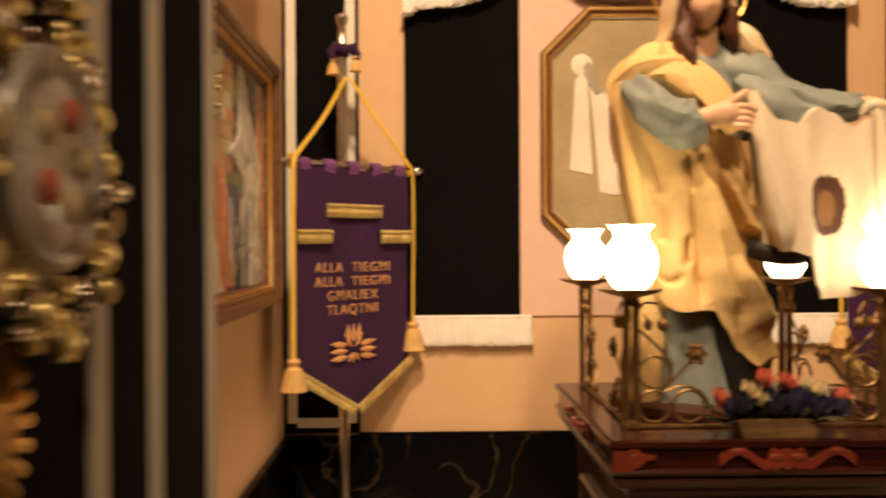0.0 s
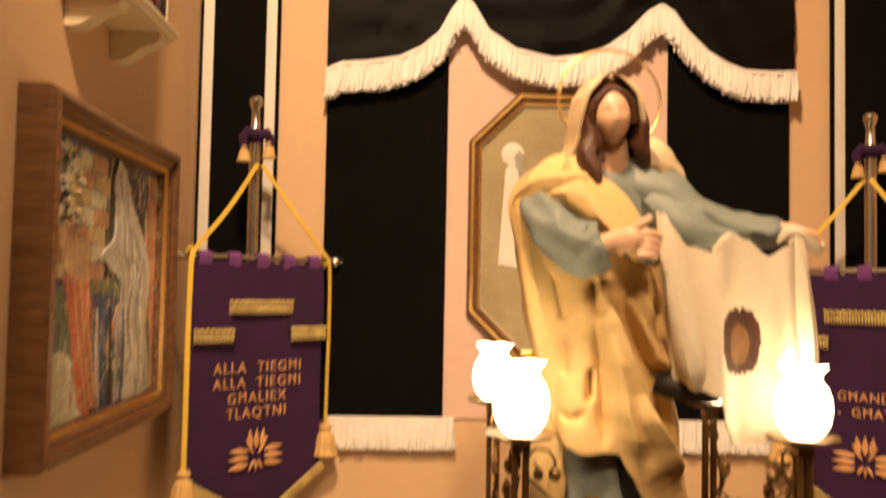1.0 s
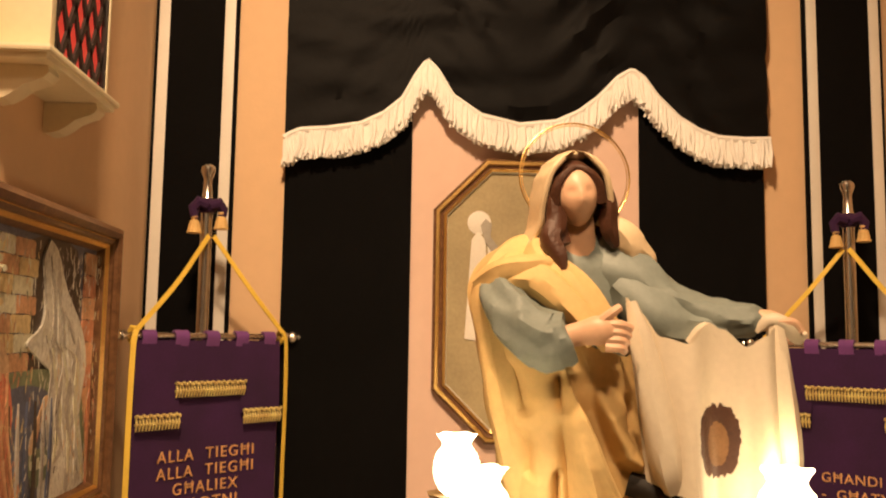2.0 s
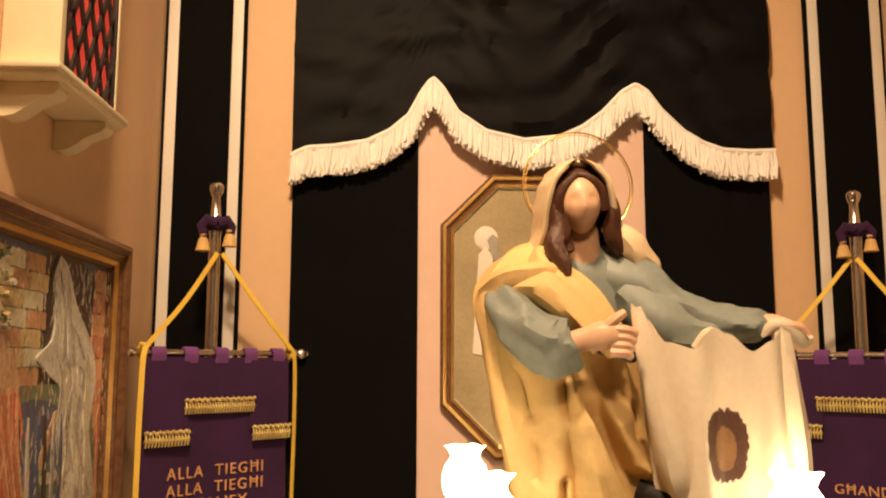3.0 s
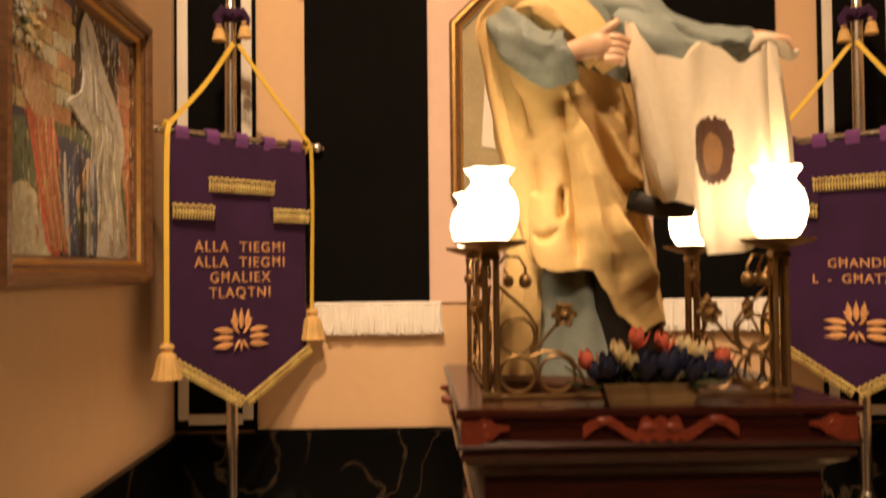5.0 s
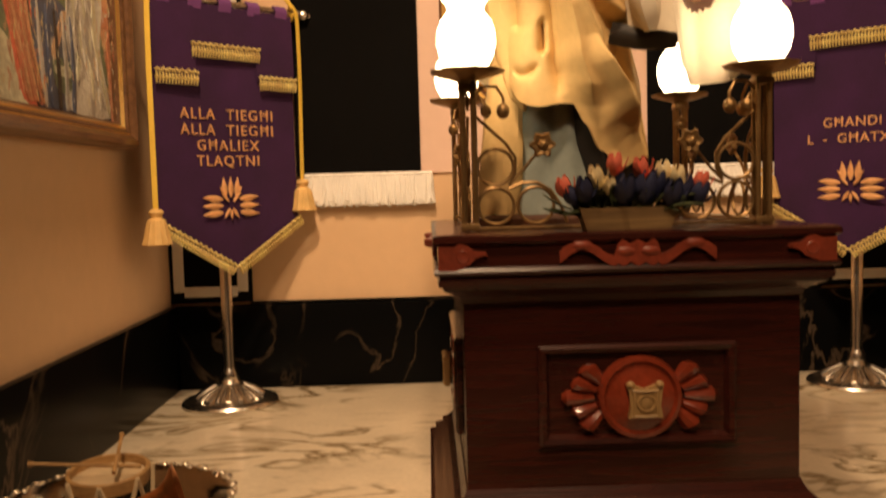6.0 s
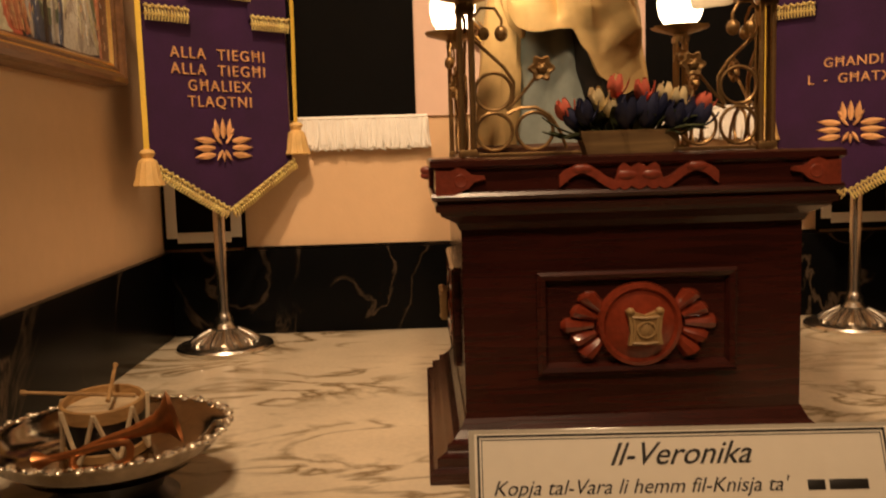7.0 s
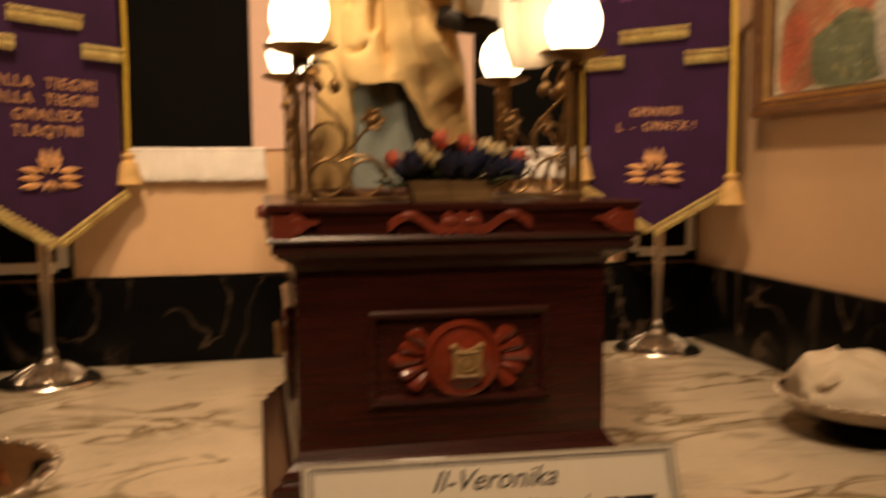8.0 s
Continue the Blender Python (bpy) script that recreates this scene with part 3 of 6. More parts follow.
def statue():
    bm = bmesh.new()
    BLUE, OCHRE, SCARF, WHITE, FLESH, BROWN, TAN, METAL, DARK = range(9)
    # low base and gown
    lathe(bm, [(0.0, 0.279), (0.098, 0.279), (0.098, 0.287), (0.09, 0.290), (0.0, 0.291)], 28, (-0.03, 0.975, 0), BROWN, 0.06, 7)
    gown = [(0.285, -0.034, 0.962, 0.056, 0.052), (0.34, -0.033, 0.960, 0.050, 0.048), (0.45, -0.038, 0.964, 0.052, 0.042), (0.58, -0.038, 0.960, 0.056, 0.042),
            (0.64, -0.036, 0.952, 0.058, 0.040), (0.672, -0.034, 0.950, 0.062, 0.036), (0.690, -0.034, 0.950, 0.045, 0.030), (0.703, -0.035, 0.945, 0.022, 0.021)]
    rows = []
    for j in range(60):
        z = 0.285 + (0.703 - 0.285) * j / 59
        cx, cy, rx, ry = mix_rows(gown, z)
        amp = 0.14 * max(0.12, min(1, (0.66 - z) / 0.25))
        rows.append([(cx + rx * (1 + amp * fold(a, z, 3)) * math.cos(a), cy + ry * (1 + amp * fold(a, z, 3)) * math.sin(a), z) for a in (2 * math.pi * k / 72 for k in range(72))])
    grid(bm, rows, True, BLUE, True)
    # mantle round the body, with a slanting hem and a slanting upper edge
    cloak = [(0.285, -0.028, 0.970, 0.086, 0.070), (0.34, -0.022, 0.966, 0.083, 0.072), (0.40, -0.026, 0.962, 0.078, 0.070), (0.48, -0.034, 0.958, 0.073, 0.064),
             (0.55, -0.045, 0.955, 0.075, 0.060), (0.61, -0.054, 0.952, 0.078, 0.056), (0.66, -0.050, 0.955, 0.072, 0.046), (0.69, -0.040, 0.958, 0.055, 0.036)]

    def edges(a):
        c, s = math.cos(a), math.sin(a)
        front = max(0.0, -s)
        low = mix_rows([(-1.0, 0.405), (-0.95, 0.418), (-0.7, 0.404), (-0.1, 0.391), (0.05, 0.376), (0.22, 0.356), (0.5, 0.336), (0.83, 0.340), (1.0, 0.352)], c)[0]
        low = 0.292 + (low - 0.292) * min(1, front * 2.2)
        high = mix_rows([(-1.0, 0.655), (-0.6, 0.650), (-0.25, 0.625), (0.1, 0.600), (0.5, 0.590), (0.8, 0.585), (1.0, 0.59)], c)[0]
        high = high if s < 0.0 else high + (0.675 - high) * min(1, s * 2)
        return low, high

    # height, width and line (x, z) of each fold: ridges stand out, creases cut in
    FOLDS = [(0.028, 0.020, -1, ((-0.052, 0.567), (-0.038, 0.529), (-0.011, 0.469), (0.016, 0.403), (0.033, 0.371))),
             (-0.017, 0.024, 1, ((-0.052, 0.567), (-0.038, 0.529), (-0.011, 0.469), (0.016, 0.403), (0.033, 0.371))),
             (0.022, 0.022, 1, ((-0.025, 0.555), (-0.011, 0.518), (0.003, 0.490), (0.024, 0.469))),
             (-0.006, 0.006, -1, ((-0.025, 0.555), (-0.011, 0.518), (0.003, 0.490), (0.024, 0.469))),
             (-0.018, 0.0040, 0, ((0.009, 0.552), (0.012, 0.508))),
             (-0.014, 0.0035, 0, ((-0.060, 0.482), (-0.061, 0.446))),
             (-0.010, 0.0035, 0, ((-0.064, 0.440), (-0.090, 0.428))),
             (0.013, 0.009, 0, ((-0.046, 0.515), (-0.030, 0.450), (-0.016, 0.395))),
             (-0.014, 0.006, 0, ((-0.058, 0.535), (-0.050, 0.470), (-0.046, 0.400))),
             (0.018, 0.012, -1, ((-0.016, 0.463), (0.011, 0.414), (0.038, 0.355))),
             (-0.018, 0.010, 1, ((-0.016, 0.463), (0.011, 0.414), (0.038, 0.355))),
             (-0.022, 0.007, 0, ((0.018, 0.458), (0.034, 0.409), (0.044, 0.360))),
             (-0.012, 0.009, 0, ((-0.109, 0.580), (-0.087, 0.530))),
             (-0.012, 0.005, 0, ((-0.060, 0.572), (-0.057, 0.530))),
             (-0.012, 0.008, 0, ((-0.088, 0.520), (-0.085, 0.470)))]

    def crease(x, z):
        total = 0.0
        x += 0.0025 * noise.noise((x * 40, z * 40, 4))
        for h, w, side, line in FOLDS:
            best, along, turn, count = 9.0, 0.0, 0.0, len(line) - 1
            for i, ((x0, z0), (x1, z1)) in enumerate(zip(line, line[1:])):
                dx, dz = x1 - x0, z1 - z0
                q = max(0.0, min(1.0, ((x - x0) * dx + (z - z0) * dz) / (dx * dx + dz * dz)))
                d = math.hypot(x - x0 - q * dx, z - z0 - q * dz)
                if d < best:
                    best, along, turn = d, (i + q) / count, dx * (z - z0) - dz * (x - x0)
            ends = min(1.0, 0.05 + along * 4, 0.15 + (1 - along) * 5)
            if side and turn * side < 0:
                w = 0.0016
            total += h * ends * math.exp(-((best / w) ** 1.25))
        return total + 0.0022 * noise.noise((x * 22 + z * 9, z * 12 - x * 6, 8))

    N, M = 420, 170
    rows = []
    for j in range(M):
        row = []
        for k in range(N):
            a = 2 * math.pi * k / N
            low, high = edges(a)
            s = j / (M - 1)
            z = low + (high - low) * s
            cx, cy, rx, ry = mix_rows(cloak, z)
            amp = 0.135 * max(0.25, min(1, (0.68 - z) / 0.2))
            f = fold(a, z, 0)
            flare = 1 + 0.05 * max(0, 1 - s * 6) * math.sin(5 * a)
            front = max(0.0, -math.sin(a)) ** 0.5
            px = cx + rx * flare * math.cos(a)
            f = f * (1 - 0.92 * front)
            out = crease(px, z) * front
            row.append((cx + (rx * flare * (1 + amp * f) + out * 0.5) * math.cos(a), cy + (ry * flare * (1 + amp * f) + out * 1.25) * math.sin(a), z + 0.006 * (1 - s) * math.sin(7 * a + 1)))
        rows.append(row)
    grid(bm, rows, True, OCHRE)
    inner = [[(p[0] * 0.95 + cx0 * 0.05, p[1] * 0.94 + 0.96 * 0.06, p[2] + 0.001) for p in row] for row in rows[:56] for cx0 in (-0.035,)]
    grid(bm, [rows[0], inner[0]], True, OCHRE)
    grid(bm, inner, True, OCHRE)
    # mantle over the shoulder and arm, falling beside the body
    limb(bm, [(-0.060, 0.960, 0.690, 0.022), (-0.092, 0.948, 0.672, 0.030), (-0.116, 0.935, 0.648, 0.025), (-0.117, 0.930, 0.605, 0.018), (-0.106, 0.932, 0.55, 0.019), (-0.090, 0.938, 0.48, 0.018), (-0.080, 0.94, 0.42, 0.015), (-0.076, 0.942, 0.395, 0.008)], OCHRE, 20, 0.16, 2)
    limb(bm, [(-0.048, 0.952, 0.694, 0.016), (-0.074, 0.922, 0.676, 0.020), (-0.050, 0.900, 0.652, 0.017), (-0.026, 0.892, 0.622, 0.016), (-0.008, 0.892, 0.596, 0.013)], OCHRE, 16, 0.16, 4)
    limb(bm, [(-0.066, 0.950, 0.690, 0.014), (-0.100, 0.918, 0.660, 0.020), (-0.078, 0.898, 0.655, 0.017), (-0.050, 0.888, 0.630, 0.015), (-0.026, 0.884, 0.600, 0.012)], OCHRE, 16, 0.18, 6)
    limb(bm, [(-0.128, 0.930, 0.652, 0.012), (-0.110, 0.905, 0.664, 0.013), (-0.085, 0.900, 0.668, 0.012), (-0.060, 0.905, 0.672, 0.010)], OCHRE, 14, 0.15, 8)
    limb(bm, [(-0.090, 0.950, 0.440, 0.018), (-0.096, 0.952, 0.38, 0.023), (-0.099, 0.954, 0.33, 0.024), (-0.103, 0.956, 0.284, 0.022)], OCHRE, 20, 0.14, 9)
    # black form filling the hollow below the hem, in place of deep shade
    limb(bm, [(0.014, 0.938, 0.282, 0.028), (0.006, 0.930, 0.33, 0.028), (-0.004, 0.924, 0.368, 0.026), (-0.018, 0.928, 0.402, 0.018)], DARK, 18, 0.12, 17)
    # sleeves
    limb(bm, [(-0.112, 0.925, 0.652, 0.016), (-0.110, 0.902, 0.634, 0.022), (-0.094, 0.884, 0.612, 0.025), (-0.074, 0.874, 0.600, 0.027), (-0.060, 0.868, 0.600, 0.024), (-0.056, 0.867, 0.601, 0.017)], BLUE, 30, 0.15, 11, 10)
    limb(bm, [(-0.034, 0.958, 0.666, 0.024), (-0.012, 0.950, 0.672, 0.033), (0.018, 0.938, 0.662, 0.032), (0.048, 0.925, 0.636, 0.026), (0.082, 0.912, 0.624, 0.021), (0.110, 0.902, 0.621, 0.017), (0.127, 0.898, 0.621, 0.015), (0.129, 0.898, 0.621, 0.009)], BLUE, 30, 0.14, 13, 10)
    limb(bm, [(0.008, 0.930, 0.655, 0.022), (0.036, 0.915, 0.626, 0.025), (0.066, 0.906, 0.613, 0.017), (0.100, 0.901, 0.616, 0.010)], BLUE, 18, 0.12, 15)
    # hands
    limb(bm, [(-0.062, 0.866, 0.602, 0.010), (-0.046, 0.862, 0.606, 0.011), (-0.030, 0.858, 0.609, 0.0135), (-0.019, 0.857, 0.607, 0.010)], FLESH, 12, flat=0.7)
    for k in range(4):
        z = 0.615 - 0.0068 * k
        limb(bm, [(-0.026, 0.856, z, 0.0046), (-0.013, 0.853, z - 0.001, 0.0044), (-0.002 - 0.002 * k, 0.857, z - 0.004, 0.0038)], FLESH, 8)
    limb(bm, [(-0.030, 0.856, 0.617, 0.005), (-0.020, 0.853, 0.625, 0.0045), (-0.013, 0.853, 0.630, 0.0036)], FLESH, 8)
    limb(bm, [(0.120, 0.896, 0.621, 0.008), (0.136, 0.890, 0.621, 0.010), (0.150, 0.886, 0.617, 0.008)], FLESH, 12, flat=0.7)
    for k in range(3):
        limb(bm, [(0.142, 0.880 + 0.005 * k, 0.620, 0.004), (0.156, 0.877 + 0.005 * k, 0.619 - 0.002 * k, 0.0038), (0.164, 0.878 + 0.005 * k, 0.611 - 0.003 * k, 0.003)], FLESH, 8)
    # the cloth held out between the hands
    U, V = 150, 120
    rows = []
    for j in range(V):
        v = j / (V - 1)
        row = []
        for i in range(U):
            u = i / (U - 1)
            top = mix_rows([(0.0, 0.640), (0.08, 0.628), (0.2, 0.604), (0.36, 0.598), (0.5, 0.617), (0.58, 0.612), (0.74, 0.596), (0.86, 0.606), (0.94, 0.618), (1.0, 0.616)], u)[0]
            foot = mix_rows([(0.0, 0.470), (0.16, 0.462), (0.25, 0.457), (0.30, 0.425), (0.38, 0.410), (0.62, 0.412), (0.85, 0.432), (0.95, 0.455), (1.0, 0.475)], u)[0]
            z = top + (foot - top) * v
            x = 0.002 + 0.148 * u + 0.022 * v * (1 - u) + 0.010 * v * u
            wave = 0.017 * math.sin(u * 12.5 + 0.6 + v * 0.8) * (0.35 + 0.65 * v) + 0.002 * math.sin(u * 27 + v * 3)
            y = 0.884 - 0.010 * math.sin(u * math.pi) + wave * (1 - 0.5 * math.exp(-(((u - 0.58) / 0.14) ** 4)))
            row.append((x, y, z))
        rows.append(row)
    before = len(bm.faces)
    grid(bm, rows, False, WHITE)
    grid(bm, [[(x, y + 0.0035, z) for x, y, z in r] for r in rows], False, WHITE)
    bm.faces.ensure_lookup_table()
    for f in bm.faces[before:]:
        c = f.calc_center_median()
        px, pz = (c.x - 0.0825) / 0.0210, (c.z - 0.511) / 0.0325
        d = abs(px) ** 2.6 + abs(pz) ** 2.6 + 0.28 * noise.noise((c.x * 260, c.z * 140, 0))
        if d < 1:
            f.material_index = TAN if (abs(px) / 0.50) ** 2 + ((pz + 0.10) / 0.62) ** 2 < 1 else BROWN
    # fold of the gown behind the cloth, coloured black for its shaded underside
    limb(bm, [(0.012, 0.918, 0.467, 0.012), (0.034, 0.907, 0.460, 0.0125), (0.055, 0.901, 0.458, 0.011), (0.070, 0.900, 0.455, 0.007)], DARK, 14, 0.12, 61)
    # cloth bunched in the outer hand
    limb(bm, [(0.124, 0.890, 0.612, 0.005), (0.138, 0.884, 0.621, 0.007), (0.153, 0.884, 0.615, 0.009), (0.163, 0.886, 0.605, 0.006), (0.172, 0.886, 0.609, 0.003)], WHITE, 12, 0.2, 21)
    limb(bm, [(0.142, 0.886, 0.618, 0.008), (0.144, 0.884, 0.585, 0.011), (0.148, 0.884, 0.54, 0.013), (0.153, 0.886, 0.49, 0.012), (0.155, 0.888, 0.470, 0.007)], WHITE, 14, 0.15, 23)
    limb(bm, [(0.006, 0.886, 0.636, 0.005), (0.014, 0.882, 0.60, 0.011), (0.026, 0.881, 0.54, 0.015), (0.038, 0.882, 0.488, 0.015), (0.044, 0.886, 0.464, 0.009)], WHITE, 14, 0.13, 25)
    limb(bm, [(0.062, 0.890, 0.598, 0.005), (0.075, 0.885, 0.612, 0.007), (0.088, 0.886, 0.598, 0.008), (0.094, 0.889, 0.572, 0.004)], WHITE, 12, 0.1, 27)
    # neck, head, hair, head cloth
    limb(bm, [(-0.035, 0.940, 0.685, 0.026), (-0.035, 0.932, 0.700, 0.019), (-0.036, 0.926, 0.722, 0.0165)], FLESH, 16)
    head = Matrix.Translation((-0.0405, 0.909, 0.7375)) @ Matrix.Rotation(radians(-6), 4, "Y") @ Matrix.Rotation(radians(8), 4, "X")
    made = bmesh.ops.create_uvsphere(bm, u_segments=48, v_segments=36, radius=1, matrix=head @ Matrix.Diagonal((0.0205, 0.0245, 0.0290, 1)))
    for v in made["verts"]:
        q = head.inverted() @ v.co
        k = 1 - 0.24 * max(0, -q.z / 0.0290) ** 1.5
        front = max(0.0, -q.y / 0.0245)
        ridge = 0.0040 * math.exp(-((q.x / 0.0036) ** 2)) * max(0.0, 1 - abs(q.z + 0.004) / 0.013)
        hollow = 0.0022 * math.exp(-(((abs(q.x) - 0.0085) / 0.0050) ** 2) - ((q.z - 0.0045) / 0.0040) ** 2)
        v.co = head @ Vector((q.x * k, q.y - front * (ridge - hollow), q.z))
    for f in {f for v in made["verts"] for f in v.link_faces}:
        f.material_index = FLESH
    hair = head @ Matrix.Translation((0, 0.0115, 0.0035)) @ Matrix.Diagonal((0.0262, 0.0285, 0.0320, 1))
    made = bmesh.ops.create_uvsphere(bm, u_segments=28, v_segments=18, radius=1, matrix=hair)
    for f in {f for v in made["verts"] for f in v.link_faces}:
        f.material_index = BROWN
    for rows_ in (((-0.057, 0.910, 0.755, 0.007), (-0.062, 0.907, 0.735, 0.009), (-0.061, 0.905, 0.712, 0.0105), (-0.066, 0.900, 0.695, 0.011), (-0.059, 0.894, 0.678, 0.008), (-0.056, 0.890, 0.665, 0.003)),
                  ((-0.015, 0.912, 0.755, 0.007), (-0.009, 0.910, 0.735, 0.0085), (-0.008, 0.912, 0.712, 0.009), (-0.004, 0.914, 0.700, 0.008), (0.000, 0.916, 0.690, 0.004)),
                  ((-0.056, 0.915, 0.74, 0.009), (-0.058, 0.91, 0.71, 0.009), (-0.052, 0.905, 0.69, 0.006))):
        limb(bm, rows_, BROWN, 12, 0.14, rows_[0][0] * 90)
    # parted hair over the brow
    limb(bm, [tuple(head @ Vector(p)) + (r,) for p, r in (((-0.0218, -0.008, -0.008), 0.0052), ((-0.0200, -0.0115, 0.010), 0.0048), ((-0.0110, -0.0135, 0.0225), 0.0036), ((0.0, -0.0125, 0.0275), 0.0024), ((0.0110, -0.0135, 0.0225), 0.0036), ((0.0200, -0.0115, 0.010), 0.0048), ((0.0218, -0.008, -0.008), 0.0052))], BROWN, 10, 0.1, 31)
    shawl = [(0.660, -0.032, 0.955, 0.080, 0.046, 72), (0.676, -0.032, 0.952, 0.070, 0.044, 66), (0.690, -0.036, 0.948, 0.052, 0.042, 60), (0.712, -0.039, 0.940, 0.0425, 0.044, 55), (0.734, -0.040, 0.932, 0.0405, 0.046, 52), (0.754, -0.0405, 0.926, 0.0375, 0.043, 49),
             (0.768, -0.041, 0.922, 0.0305, 0.035, 40), (0.777, -0.041, 0.920, 0.0205, 0.026, 26), (0.782, -0.041, 0.920, 0.008, 0.012, 5)]
    rows, back = [], []
    for j in range(40):
        z = 0.660 + 0.122 * j / 39
        cx, cy, rx, ry, half = mix_rows(shawl, z)
        row, b = [], []
        for k in range(49):
            a = radians(-90 + half + (360 - 2 * half) * k / 48)
            edge = min(k, 48 - k) / 6
            f = 1 + 0.06 * fold(a, z, 41) * min(1, edge + 0.2) * (1.4 if z < 0.70 else 0.7)
            row.append((cx + rx * f * math.cos(a), cy + ry * f * math.sin(a), z))
            b.append((cx + (rx * f - 0.004) * math.cos(a), cy + (ry * f - 0.004) * math.sin(a), z))
        rows.append(row)
        back.append(b)
    ball(bm, (-0.041, 0.921, 0.7785), 0.011, 12, SCARF, (1.1, 1.2, 0.45))
    grid(bm, rows, False, SCARF)
    grid(bm, back, False, SCARF)
    for side in (0, -1):
        grid(bm, [[r[side] for r in rows], [b[side] for b in back]], False, SCARF)
        limb(bm, [(*rows[j][side], 0.0034) for j in range(0, 40, 4)], SCARF, 8, n=3)
    limb(bm, [(-0.012, 0.925, 0.720, 0.008), (0.006, 0.920, 0.705, 0.013), (0.018, 0.922, 0.690, 0.014), (0.034, 0.926, 0.680, 0.009), (0.042, 0.930, 0.674, 0.003)], SCARF, 14, 0.14, 51)
    # halo ring with its rod
    ring = [(-0.035 + 0.0555 * math.cos(a), 0.940 + 0.006 * math.sin(a), 0.7625 + 0.0555 * math.sin(a)) for a in (2 * math.pi * k / 64 for k in range(65))]
    tube(bm, ring, 0.0009, 8, METAL)
    ring = [(-0.035 + 0.0530 * math.cos(a), 0.940 + 0.006 * math.sin(a), 0.7625 + 0.0530 * math.sin(a)) for a in (2 * math.pi * k / 64 for k in range(65))]
    tube(bm, ring, 0.0005, 6, METAL)
    tube(bm, [(-0.043, 0.955, 0.709), (-0.040, 0.950, 0.720)], 0.0015, 6, METAL)
    ob = part("statue", bm, [STATUE_BLUE, STATUE_OCHRE, STATUE_SCARF, STATUE_WHITE, STATUE_FLESH, STATUE_BROWN, STATUE_TAN, GILT, STATUE_SHADOW])
    tagged(ob, "painted statue in ochre mantle holding a white cloth on a pedestal", "statue")
    base = Vector((-0.03, 0.97, 0.279))
    ob.data.transform(Matrix.Translation(-base))
    ob.location = base
    return ob


statue()

# Lamps on the four corners, joined by a scrolled brass railing
GLOBE = bpy.data.materials.new("lit_opal_glass")
GLOBE.use_nodes = True
gb = GLOBE.node_tree.nodes["Principled BSDF"]
gb.inputs["Base Color"].default_value = (0.95, 0.9, 0.8, 1)
gb.inputs["Roughness"].default_value = 0.3
gb.inputs["Emission Color"].default_value = (1.0, 0.78, 0.48, 1)
gb.inputs["Emission Strength"].default_value = 7.2
RX, RF, RB, RZ = 0.1365, 0.848, 1.105, 0.279


def lamp_post(x, y, group):
    t = thing("lamp_post", "brass corner post with a lit frilled opal glass globe", "lamp", (x, y, RZ), group)
    for dx in (-0.0052, 0.0052):
        for dy in (-0.0052, 0.0052):
            bm = bmesh.new()
            tube(bm, [(dx, dy, 0), (dx, dy, 0.134)], 0.0026, 8)
            part("rod", bm, BRASS, t)
    for z in (0.004, 0.130):
        part("collar", boxes((-0.0085, 0.0085, -0.0085, 0.0085, z - 0.003, z + 0.003), bevel=0.001), BRASS, t)
    bm = bmesh.new()
    lathe(bm, [(0.004, 0.130), (0.008, 0.132), (0.009, 0.136), (0.020, 0.139), (0.031, 0.1425), (0.0335, 0.1455), (0.031, 0.1455), (0.016, 0.1425), (0.0, 0.1425)], 36, (0, 0, 0), 0, 0.05, 9)
    part("saucer", bm, BRASS, t, "frilled brass saucer")
    bm = bmesh.new()
    prof = [(0.006, 0.1430), (0.016, 0.1435), (0.024, 0.149), (0.0305, 0.158), (0.0335, 0.169), (0.0330, 0.180), (0.029, 0.190), (0.0225, 0.1965), (0.0205, 0.2005), (0.023, 0.2055), (0.0275, 0.210), (0.029, 0.2115)]
    rows = []
    for r, z in prof:
        f = 0.035 if z > 0.206 else 0.0
        r *= 0.80
        rows.append([(r * (1 + f * math.cos(6 * a)) * math.cos(a), r * (1 + f * math.cos(6 * a)) * math.sin(a), z + (0.0007 * math.cos(6 * a) if z > 0.206 else 0)) for a in (2 * math.pi * k / 48 for k in range(48))])
    grid(bm, rows, True)
    bm.faces.new([v for v in bm.verts][:48])
    globe = part("globe", bm, GLOBE, t, "glowing opal glass globe with a frilled rim")
    return t


for x, y in ((-RX, RF), (RX - 0.004, RF), (-RX, RB), (RX - 0.004, RB)):
    lamp_post(x, y, "corner lamps round the statue")


